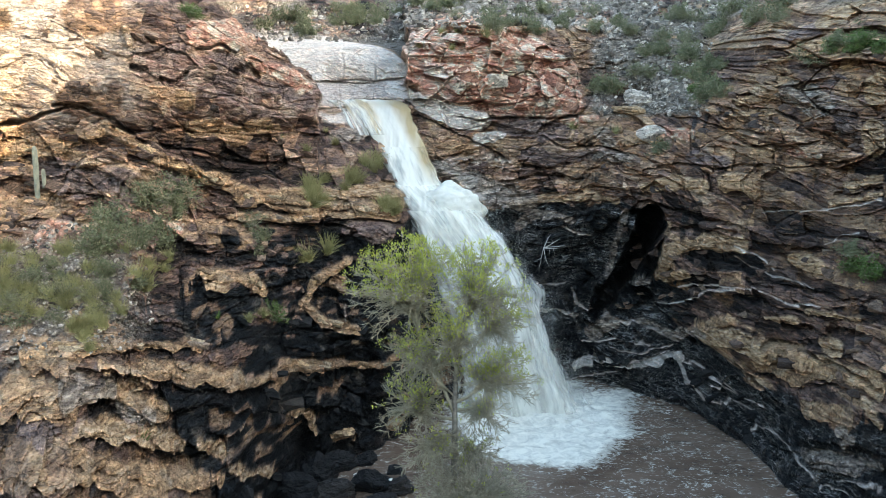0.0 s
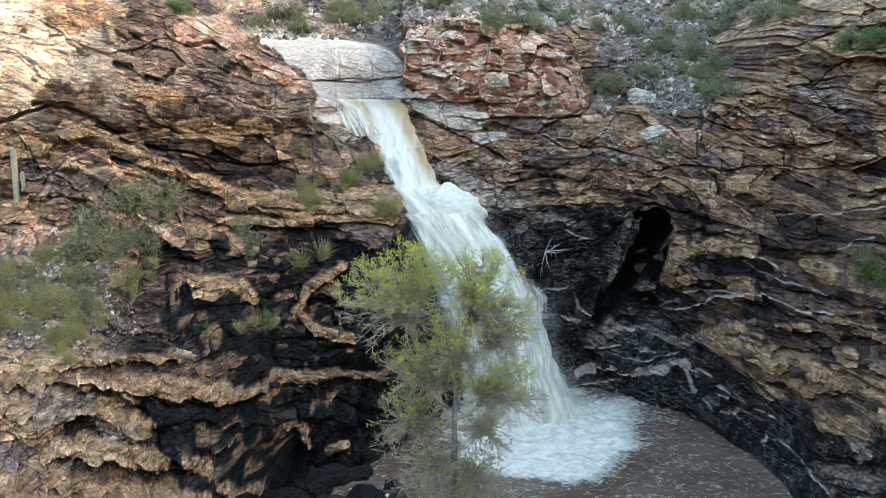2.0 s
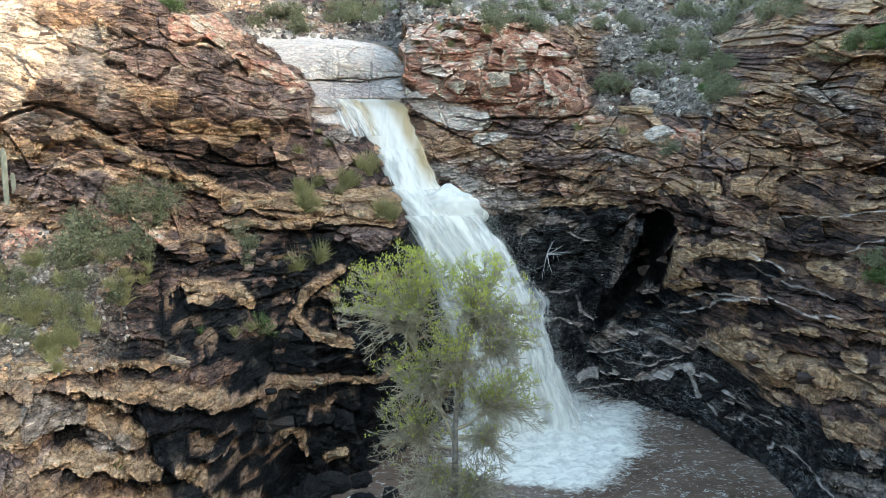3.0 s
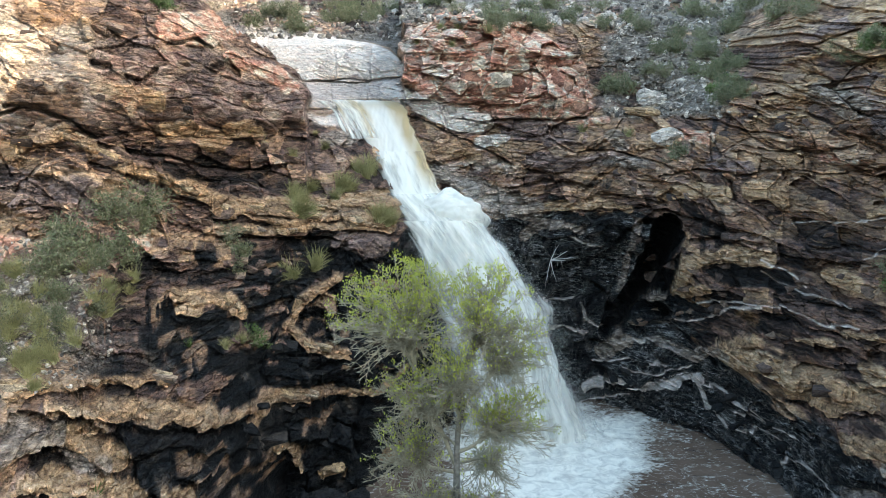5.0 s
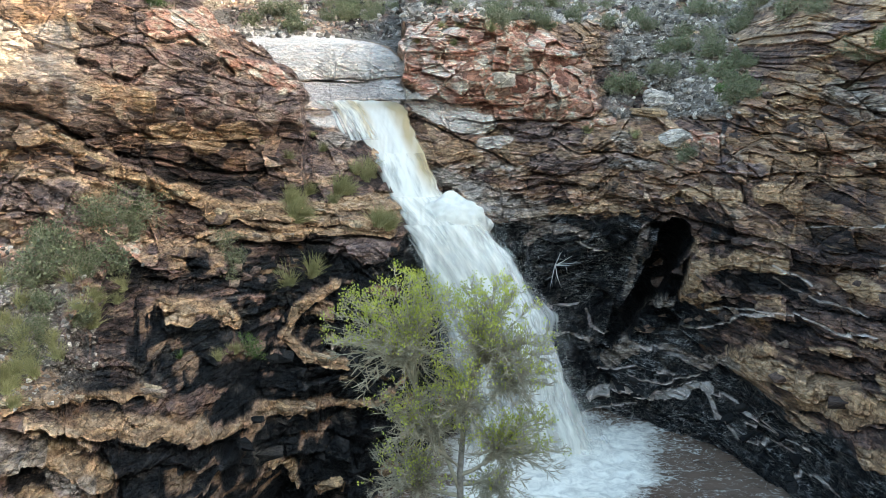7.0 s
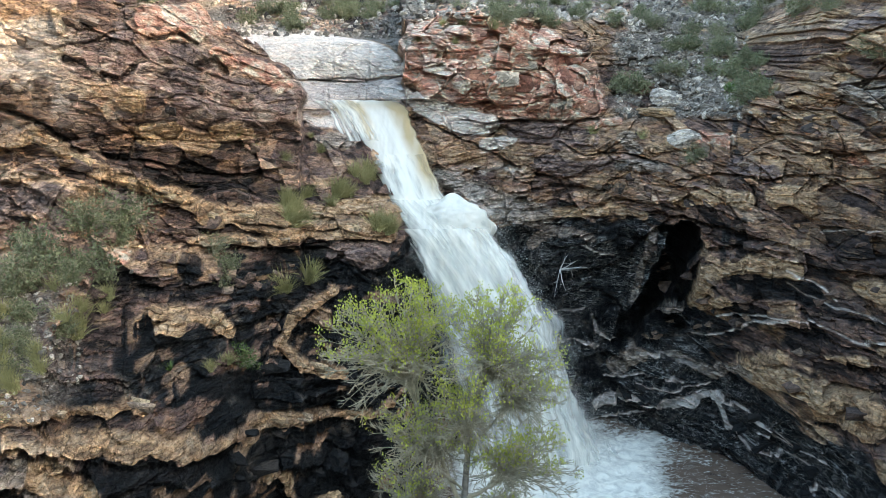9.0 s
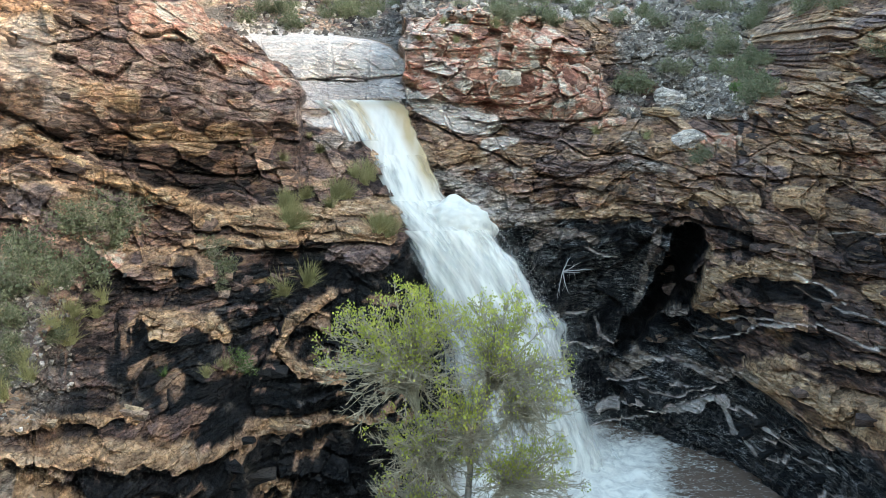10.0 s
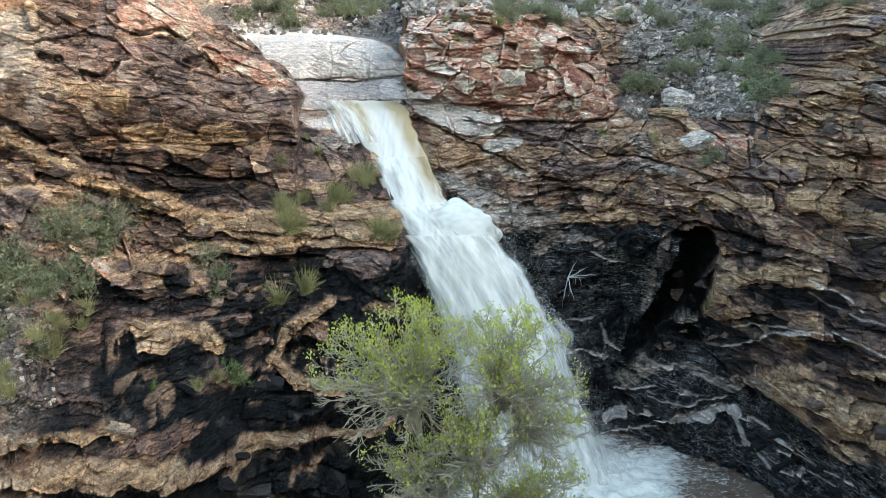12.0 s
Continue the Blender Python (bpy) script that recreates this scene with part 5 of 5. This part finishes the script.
def desert_shrub(seed, leaf_mat, label, leafy=0.8, tall=1.0):
    b = tagged(new("desert_shrub"), label, "shrub")
    s = Sticks(seed)
    for _ in range(22):
        a = s.g.uniform(0, 2 * math.pi)
        k = s.g.uniform(0.2, 1.2)
        d = Vector((math.cos(a) * k, math.sin(a) * k, 1)).normalized()
        pts, d2 = s.wander(Vector((s.g.gauss(0, 0.12), s.g.gauss(0, 0.12), -0.15)), d, tall * s.g.uniform(0.6, 1.1), 4, 0.2, 0.03)
        s.stem(pts, 0.016, 0.006, 3)
        for p in pts[1:]:
            for _ in range(4):
                nd = d2 + Vector((s.g.gauss(0, 0.7), s.g.gauss(0, 0.7), s.g.gauss(0, 0.6)))
                q, _ = s.wander(p, nd, 0.28 * tall, 2, 0.2)
                s.stem(q, 0.006, 0.003, 3)
                for w in q[1:]:
                    for _ in range(3):
                        if s.g.random() < leafy:
                            s.leaf(w + Vector((s.g.gauss(0, 0.05), s.g.gauss(0, 0.05), s.g.gauss(0, 0.05))), s.g.uniform(0.05, 0.12))
    part("stem", s.stems("stem", TWIG), b)
    tagged(part("foliage", s.leaves("foliage", leaf_mat), b), kind="stuff")
    return b


def grass_tuft(seed, mat, label):
    b = tagged(new("grass_tuft"), label, "grass tuft")
    s = Sticks(seed)
    for _ in range(170):
        a, k = s.g.uniform(0, 2 * math.pi), abs(s.g.gauss(0, 0.5))
        d = Vector((math.cos(a) * k, math.sin(a) * k, 1)).normalized()
        pts, _ = s.wander(Vector((s.g.gauss(0, 0.07), s.g.gauss(0, 0.07), -0.1)), d, s.g.uniform(0.4, 0.95), 3, 0.12, -0.12)
        s.stem(pts, 0.013, 0.003, 3)
    part("grass", s.stems("grass", mat), b)
    return b


def rosette(seed):
    b = tagged(new("agave"), "spiky green rosette plant on a rock ledge", "plant")
    s = Sticks(seed)
    for _ in range(30):
        a, k = s.g.uniform(0, 2 * math.pi), s.g.uniform(0.2, 1.3)
        d = Vector((math.cos(a) * k, math.sin(a) * k, 1)).normalized()
        pts, _ = s.wander(Vector((0, 0, -0.05)), d, s.g.uniform(0.5, 0.8), 3, 0.03, -0.03)
        s.stem(pts, 0.03, 0.004, 4)
    part("rosette", s.stems("rosette", GREEN), b)
    return b


def saguaro():
    """A ribbed column with one short arm."""
    b = tagged(new("saguaro_cactus"), "tall ribbed saguaro cactus standing on the rocky slope", "cactus")

    def column(name, pts, r, ribs=14):
        verts, n = [], len(pts)
        for i, (x, y, z, k) in enumerate(pts):
            for a in range(ribs * 2):
                w = math.pi * a / ribs
                q = r * k * (1.0 if a % 2 else 0.84)
                verts.append((x + math.cos(w) * q, y + math.sin(w) * q, z))
        m = ribs * 2
        faces = [(i * m + a, i * m + (a + 1) % m, (i + 1) * m + (a + 1) % m, (i + 1) * m + a) for i in range(n - 1) for a in range(m)]
        part(name, raw_mesh(name, verts, faces, CACTUS), b)

    column("column", [(0, 0, -0.4, 0.85), (0, 0, 0.6, 0.95), (0.03, 0, 1.8, 1.0), (0.05, 0, 2.9, 1.0), (0.05, 0, 3.6, 0.95), (0.05, 0, 3.9, 0.75), (0.05, 0, 4.03, 0.4), (0.05, 0, 4.05, 0.02)], 0.21)
    column("arm", [(0.3, 0, 0.7, 0.5), (0.55, -0.1, 0.72, 0.7), (0.66, -0.12, 0.95, 0.9), (0.66, -0.12, 1.6, 1.0), (0.66, -0.12, 2.1, 0.9), (0.66, -0.12, 2.25, 0.5), (0.66, -0.12, 2.28, 0.02)], 0.16)
    return b


def dead_branch():
    b = tagged(new("dead_branch"), "bleached dead branch lodged against the wet rock", "branch")
    s = Sticks(77)
    for d, l in (((0.3, -0.2, 1), 1.6), ((1, -0.1, 0.15), 2.3), ((0.9, -0.2, 0.45), 1.8), ((-0.3, -0.1, -1), 2.4), ((0.2, -0.2, -1), 1.8), ((0.8, -0.1, -0.1), 1.5)):
        pts, _ = s.wander(Vector((0, 0, 0)), Vector(d), l, 5, 0.1)
        s.stem(pts, 0.05, 0.012, 5)
        for q in pts[2:4]:
            t2, _ = s.wander(q, Vector(d) + Vector((s.g.gauss(0, 0.6), 0, s.g.gauss(0, 0.6))), 0.6, 3, 0.15)
            s.stem(t2, 0.02, 0.006, 4)
    part("limb", s.stems("limb", BLEACHED), b)
    return b


BLEACHED = plain_material("bleached_wood", (0.45, 0.42, 0.39), (0.62, 0.59, 0.55), 4.0, 0.9, 0.01)
cottonwood()
lower = bare_bush(21, "bare_bush", ((-0.4, 0.1), (0.1, -0.2), (0.5, 0.2)), (0, 0, 6.2), (2.7, 1.7, 1.7), 60)
lower.location = (1.45, 36.0, 0.6)
cactus = saguaro()
cactus.matrix_basis = Matrix.Translation(on_cliff(-0.516, 20.0)) @ Matrix.Scale(0.8, 4)
twig = dead_branch()
twig.location = on_cliff(0.128, 12.4) + Vector((0, -0.7, 0))

GREY_SHRUB = "grey-green desert shrub with dense fine twigs"
shrubs = [desert_shrub(31, OLIVE, GREY_SHRUB), desert_shrub(33, OLIVE, GREY_SHRUB, 0.5, 1.2), desert_shrub(35, OLIVE, GREY_SHRUB, 0.95, 0.9)]
greens = [desert_shrub(41, GREEN, "leafy bright green bush on the rocks"), desert_shrub(43, GREEN, "leafy bright green bush on the rocks", 0.95, 0.8)]
tufts = [grass_tuft(51, STRAW, "dry yellow-green grass tuft on a ledge"), grass_tuft(53, STRAW, "dry yellow-green grass tuft on a ledge"), grass_tuft(55, STRAW, "dry yellow-green grass tuft on a ledge")]
spikes = [rosette(61)]
dice = random.Random(99)


def plant(kinds, group, spots, size, spread=(0.0, 0.0), count=1):
    for u, z in spots:
        for _ in range(count):
            p = on_cliff(u + dice.gauss(0, 1) * spread[0], z + dice.gauss(0, 1) * spread[1])
            k = dice.choice(kinds)
            m = Matrix.Translation(p + Vector((0, 0.1, 0))) @ pose(0, 0, 0, dice.gauss(12, 8), dice.gauss(0, 8), dice.uniform(0, 360)) @ Matrix.Scale(size * dice.uniform(0.75, 1.3), 4)
            c = copy_thing(k, m)
            c.matrix_basis = m
            tagged(c, group=group)


# brush on the west slope
plant(shrubs, "shrubs on the slope", [(-0.422, 18.2), (-0.385, 19.0), (-0.341, 19.4), (-0.403, 17.1), (-0.432, 17.2), (-0.374, 16.9), (-0.36, 18.4)], 1.5, (0.012, 0.3), 2)
plant(shrubs, "shrubs on the slope", [(-0.249, 17.0), (-0.231, 16.2), (-0.24, 15.2)], 1.2)
plant(shrubs, "shrubs on the slope", [(-0.50, 15.4), (-0.55, 16.2), (-0.47, 16.4), (-0.43, 15.2), (-0.53, 14.2), (-0.45, 14.1), (-0.40, 14.9)], 0.9, (0.02, 0.5), 3)
plant(tufts, "grass tufts", [(-0.525, 15.1), (-0.548, 15.0), (-0.496, 14.7), (-0.473, 15.2), (-0.557, 16.6), (-0.406, 15.6), (-0.47, 13.5), (-0.44, 14.4), (-0.38, 15.2), (-0.5, 16.4), (-0.58, 15.6)], 1.15, (0.014, 0.45), 6)
plant(tufts, "grass tufts", [(-0.171, 19.3), (-0.158, 19.4), (-0.123, 19.4), (-0.112, 19.3), (-0.085, 20.1), (-0.09, 20.6), (-0.154, 18.4), (-0.17, 18.6), (-0.068, 17.2), (-0.075, 17.4), (-0.174, 14.2), (-0.15, 14.6)], 1.7, (0.004, 0.15), 2)
plant(tufts, "grass tufts", [(-0.225, 24.0), (-0.17, 22.4), (-0.135, 22.4), (-0.15, 23.4), (-0.205, 23.2), (0.215, 23.4), (0.16, 23.2)], 0.9, (0.004, 0.2))
plant(greens, "green bushes", [(-0.224, 11.3), (-0.219, 11.0)], 0.9)
plant(tufts, "grass tufts", [(-0.246, 11.8), (-0.236, 11.7), (-0.255, 11.7)], 1.0)
plant(spikes, "rosettes", [(-0.295, 12.4), (-0.358, 19.8), (-0.34, 19.9), (-0.37, 19.5), (-0.406, 8.4)], 1.1)
# the gully and the ledges on the east side
plant(shrubs, "shrubs in the gully", [(0.19, 27.4), (0.20, 27.8), (0.207, 27.2)], 1.7)
plant(shrubs, "shrubs in the gully", [(0.242, 29.8), (0.298, 29.4), (0.326, 28.2), (0.313, 26.8), (0.346, 29.6), (0.31, 28.0), (0.335, 27.4), (0.26, 31), (0.28, 32.5), (0.30, 31)], 1.35, (0.012, 0.5), 2)
plant(greens, "green bushes", [(0.315, 29.0), (0.325, 28.4), (0.31, 27.2)], 0.8)
plant(greens, "green bushes", [(0.492, 29.8), (0.526, 30.2), (0.508, 29.9), (0.54, 30.0), (0.552, 14.4), (0.53, 14.3), (0.56, 13.8)], 1.1, (0.006, 0.2), 2)
plant(shrubs, "shrubs on the ledge", [(0.472, 29.2), (0.46, 29.6), (0.485, 30.4), (0.53, 15.2), (0.50, 31.2), (0.275, 21.7)], 1.2, (0.006, 0.2))
# the hillside behind
plant(shrubs, "shrubs on the hill", [(0.06, 33.0), (0.101, 33.8), (0.126, 33.0), (0.212, 34.9), (0.191, 33.7), (0.177, 36.0), (0.081, 33.2), (0.255, 31.7), (0.032, 35.0), (0.23, 33.2), (0.15, 34.6), (0.075, 35.4), (0.11, 36.2)], 1.4, (0.012, 0.5), 2)
plant(shrubs, "shrubs on the hill", [(-0.155, 38.2), (-0.113, 38.2), (-0.21, 37.6), (-0.086, 39), (-0.027, 39.0), (-0.18, 36.0), (-0.12, 36.5), (-0.07, 37), (0.0, 37.6), (0.28, 35), (0.33, 34), (0.40, 33.5)], 1.8, (0.015, 0.8), 3)
plant(tufts, "grass tufts", [(0.0, 32.8), (0.02, 33.2), (-0.03, 32.2), (0.01, 31.0), (0.05, 32.6)], 1.2, (0.006, 0.3))
plant(greens, "green bushes", [(-0.307, 31.7), (-0.312, 31.9)], 0.8)
for ob in shrubs + greens + tufts + spikes:
    for o in (*ob.children, ob):
        bpy.data.objects.remove(o)


# ---------------------------------------------------------------- loose and jointed rock
def stone_material(name, *stops):
    m, t, b = material(name, 0.85)
    info = t.nodes.new("ShaderNodeObjectInfo")
    geo = t.nodes.new("ShaderNodeNewGeometry")
    r = calc(t, "FRACT", calc(t, "ADD", info.outputs["Random"], geo.outputs["Random Per Island"]))
    base = steps(t, r, *stops)
    base = mix(t, 0.85, base, steps(t, noise_node(t, 2.5, 7, (1, 1, 1.6), 0.5, 0.7), (0.32, 0.3), (0.5, 1.0), (0.68, 1.35)), "MULTIPLY")
    tint, edge = joints(t, 2.2)
    base = mix(t, 0.7, base, tint, "MULTIPLY")
    # joint lines darkened in the stone's colour, as shade inside cracks
    base = mix(t, 1.0, base, steps(t, edge, (0.0, 0.35), (0.05, 1.0)), "MULTIPLY")
    fine = noise_node(t, 11.0, 5)
    base = mix(t, 0.6, base, steps(t, fine, (0.35, 0.45), (0.6, 1.15)), "MULTIPLY")
    t.links.new(base, b.inputs["Base Color"])
    b.inputs["Specular IOR Level"].default_value = 0.3
    bump(t, b, fine, 0.9, 0.06, bump(t, b, noise_node(t, 3.0, 7, (1, 1, 2)), 0.9, 0.25))
    return m


TAN_STONE = stone_material("tan_stone", (0.0, (0.22, 0.14, 0.08)), (0.4, (0.42, 0.29, 0.17)), (0.8, (0.46, 0.36, 0.24)), (1.0, (0.30, 0.22, 0.17)))
RED_STONE = stone_material("red_stone", (0.0, (0.20, 0.09, 0.065)), (0.35, (0.36, 0.16, 0.11)), (0.7, (0.42, 0.26, 0.18)), (1.0, (0.50, 0.42, 0.33)))
BROWN_STONE = stone_material("brown_stone", (0.0, (0.06, 0.047, 0.043)), (0.4, (0.15, 0.10, 0.08)), (0.75, (0.22, 0.15, 0.11)), (1.0, (0.26, 0.185, 0.135)))
PALE_STONE = stone_material("pale_stone", (0.0, (0.10, 0.088, 0.078)), (0.5, (0.28, 0.245, 0.21)), (1.0, (0.66, 0.59, 0.52)))
BLACK_STONE = stone_material("wet_black_stone", (0.0, (0.005, 0.005, 0.006)), (0.7, (0.014, 0.014, 0.015)), (1.0, (0.04, 0.034, 0.03)))


def block_mesh(name, seed, sx, sy, sz, mat, points=13):
    """An angular block: the hull of a few corners in a box."""
    g = random.Random(seed)
    bm = bmesh.new()
    for k in range(points):
        v = Vector([g.uniform(-1, 1) for _ in range(3)])
        m = max(abs(c) for c in v)
        v = v / m * g.uniform(0.86, 1.0)
        bm.verts.new((v.x * sx / 2, v.y * sy / 2, v.z * sz / 2))
    bmesh.ops.convex_hull(bm, input=list(bm.verts))
    bmesh.ops.delete(bm, geom=[v for v in bm.verts if not v.link_faces], context="VERTS")
    me = bpy.data.meshes.new(name)
    bm.to_mesh(me)
    bm.free()
    me.materials.append(mat)
    return me


WALLS = {k: bpy.data.objects[k] for k in ("cliff_west", "cliff_north", "cliff_east")}


def wall_at(u):
    return WALLS["cliff_west" if u < -0.155 else "cliff_north" if u < 0.2 else "cliff_east"]


def lay(name, meshes, u, z, size, sink=0.25, dip=0.0, spin=12.0):
    p = on_cliff(u, z)
    ob = new(name, dice.choice(meshes))
    k = size * dice.uniform(0.7, 1.35)
    ob.matrix_basis = Matrix.Translation(p + Vector((0, k * sink, 0))) @ pose(0, 0, 0, dice.gauss(0, spin * 0.6), dice.gauss(dip, spin * 0.5), dice.gauss(0, spin)) @ Matrix.Diagonal((k * dice.uniform(0.75, 1.3), k, k * dice.uniform(0.75, 1.25), 1))
    ob.parent = wall_at(u)
    return ob


red_blocks = [block_mesh("red_block", 200 + i, 1.5, 1.1, 1.1, RED_STONE) for i in range(8)]
slabs = [block_mesh("slab", 220 + i, 1.9, 1.0, 0.62, TAN_STONE) for i in range(8)]
browns = [block_mesh("block", 240 + i, 1.5, 1.0, 0.75, BROWN_STONE) for i in range(8)]
blacks = [block_mesh("block", 260 + i, 1.4, 1.0, 0.8, BLACK_STONE) for i in range(6)]
stones = [block_mesh("stone", 280 + i, 0.6, 0.5, 0.4, PALE_STONE, 10) for i in range(8)]

for _ in range(18):
    u = dice.uniform(0.01, 0.165)
    lay("red_block", red_blocks, u, dice.uniform(25.6, np.interp(u, (0.0, 0.06, 0.165), (32.6, 32.6, 29.5))), 1.35, 0.42)
for half, out, line in BEDS[:2] + BEDS[6:]:
    for (u0, z0), (u1, z1) in zip(line[:-1], line[1:]):
        for _ in range(max(1, int(abs(u1 - u0) * 45))):
            f = dice.random()
            u, z = u0 + f * (u1 - u0), z0 + f * (z1 - z0) + dice.uniform(-0.6, 0.6) * half
            lay("slab", slabs, u, z, min(0.8, 0.4 + half * 0.5), 0.4, math.degrees(math.atan2(z0 - z1, (u1 - u0) * 55)) * 0.9, 8)
for _ in range(90):
    u = dice.uniform(-0.58, -0.17)
    lay("block", browns, u, dice.uniform(15, np.interp(u, (-0.3, -0.24, -0.17), (31.5, 29.5, 26))), 0.8, 0.46, 12)
for _ in range(90):
    u = dice.uniform(0.2, 0.58)
    lay("block", browns, u, dice.uniform(7, np.interp(u, (0.2, 0.3, 0.4, 0.5), (23, 25, 28, 31))), 0.85, 0.46, 2)
for _ in range(26):
    lay("block", blacks, dice.uniform(-0.28, -0.05), dice.uniform(0.3, 12), 1.1, 0.46, 8)
for _ in range(40):
    u = dice.uniform(0.10, 0.42)
    lay("block", blacks, u, dice.uniform(0.3, np.interp(u, (0.1, 0.25, 0.35, 0.42), (15, 9, 4, 2.5))), 0.8, 0.38, 0)
for _ in range(70):
    lay("stone", stones, dice.gauss(-0.47, 0.07), dice.uniform(13.4, 18), 0.6, 0.05, 0, 40)
for _ in range(90):
    u = dice.uniform(0.185, 0.33)
    lay("stone", stones, u, dice.uniform(25.2, 33), 0.9, 0.05, 0, 40)


def scree(name, count, u0, u1, z0, z1, size, parent):
    """Loose stones beyond counting."""
    bm_verts, bm_faces = [], []
    for _ in range(count):
        me = dice.choice(stones)
        p = on_cliff(dice.uniform(u0, u1), dice.uniform(z0, z1))
        m = Matrix.Translation(p) @ pose(0, 0, 0, dice.uniform(0, 360), dice.uniform(0, 360), dice.uniform(0, 360)) @ Matrix.Scale(size * dice.uniform(0.4, 1.6) ** 1.5, 4)
        k = len(bm_verts)
        bm_verts += [tuple(m @ v.co) for v in me.vertices]
        bm_faces += [tuple(k + i for i in f.vertices) for f in me.polygons]
    ob = part(name, raw_mesh(name, bm_verts, bm_faces, PALE_STONE), parent)
    return tagged(ob, "loose pale stones", kind="stuff")


scree("scree", 1500, -0.26, 0.34, 33.8, 40, 1.0, WALLS["cliff_north"])
scree("scree", 350, 0.185, 0.33, 25, 34, 0.7, WALLS["cliff_east"])
scree("scree", 900, -0.62, -0.38, 13, 18.5, 0.3, WALLS["cliff_west"])


def boulder_mesh(seed, size, mat):
    """A worn boulder: broad flat faces, chipped edges."""
    bm = bmesh.new()
    bmesh.ops.create_icosphere(bm, subdivisions=5, radius=1)
    co = np.array([v.co for v in bm.verts])
    fs = np.array([[v.index for v in f.verts] for f in bm.faces])
    bm.free()
    g = np.random.default_rng(seed)
    k = np.full(len(co), 1.15)
    for _ in range(16):
        d = g.normal(0, 1, 3)
        d /= np.linalg.norm(d)
        c = co @ d
        k = np.minimum(k, np.where(c > 0.05, g.uniform(0.62, 0.9) / np.maximum(c, 0.05), 9))
    k = k + 0.10 * fbm(co[:, 0] * 2, co[:, 1] * 2, co[:, 2] * 4 + seed, 5, seed, 0.6)
    return raw_mesh("boulder", co * k[:, None] * np.array(size) * 0.58, fs, mat)


def boulder(label, mat, seed, size, at, turn=0.0):
    ob = tagged(new("boulder", boulder_mesh(seed, size, mat)), label, "boulder")
    ob.matrix_basis = Matrix.Translation(at) @ pose(0, 0, 0, 0, dice.gauss(0, 6), turn)
    return ob


boulder("pale angular boulder resting in the gully", PALE_STONE, 301, (3.4, 2.4, 1.9), on_cliff(0.243, 26.4), 20)
boulder("flat orange-brown slab leaning in the gully", TAN_STONE, 302, (3.0, 2.0, 1.0), on_cliff(0.228, 25.4), -15)
boulder("small rust-coloured boulder on the ledge", TAN_STONE, 303, (1.2, 1.0, 1.1), on_cliff(0.355, 27.0), 30)
boulder("rounded tan boulder at the cliff top", TAN_STONE, 304, (1.6, 1.3, 1.2), on_cliff(0.507, 29.0), 0)
boulder("white boulder on the ledge beside the gully", PALE_STONE, 305, (3.0, 1.8, 1.5), on_cliff(0.262, 23.2), 10)
for k, (x, y, z, sz) in enumerate(((-7.6, 53.5, 0.4, 2.6), (-5.6, 54.5, 0.1, 1.8), (-8.8, 51.5, 0.6, 3.0), (-5.0, 50.6, 0.3, 2.6), (-3.0, 50.0, 0.1, 2.2), (-7.0, 48.6, 0.5, 3.0), (-4.2, 47.4, 0.3, 2.4), (-9.6, 48.6, 0.8, 3.2), (-3.4, 52.8, -0.1, 1.4))):
    boulder("wet black boulder at the pool's edge", BLACK_STONE, 320 + k, (sz, sz * 0.8, sz * 0.7), (x, y, z), k * 40)
boulder("pale tan stone at the pool's edge", TAN_STONE, 340, (1.7, 1.2, 1.0), on_cliff(-0.07, 0.9), 0)
boulder("pale tan stone on the dark rocks", TAN_STONE, 341, (1.9, 1.6, 0.7), on_cliff(-0.136, 1.9), 0)


def bank():
    """The stony bank that the tree stands on."""
    X, Y = np.meshgrid(np.arange(-12, 12.1, 0.3), np.arange(26, 46.1, 0.3))
    d = np.hypot((X - 0.8) / 9, (Y - 35.5) / 7.5)
    Z = -1.6 + 2.4 * (1 - ramp(d, 0.3, 1.1)) + 0.3 * fbm(X * 0.6, Y * 0.6, 0, 4, 901)
    ob = new("bank", raw_mesh("bank", np.stack([X, Y, Z], -1).reshape(-1, 3), grid_faces(*X.shape), HILL))
    tagged(ob, "stony bank below the tree", "ground", kind="structure")


bank()
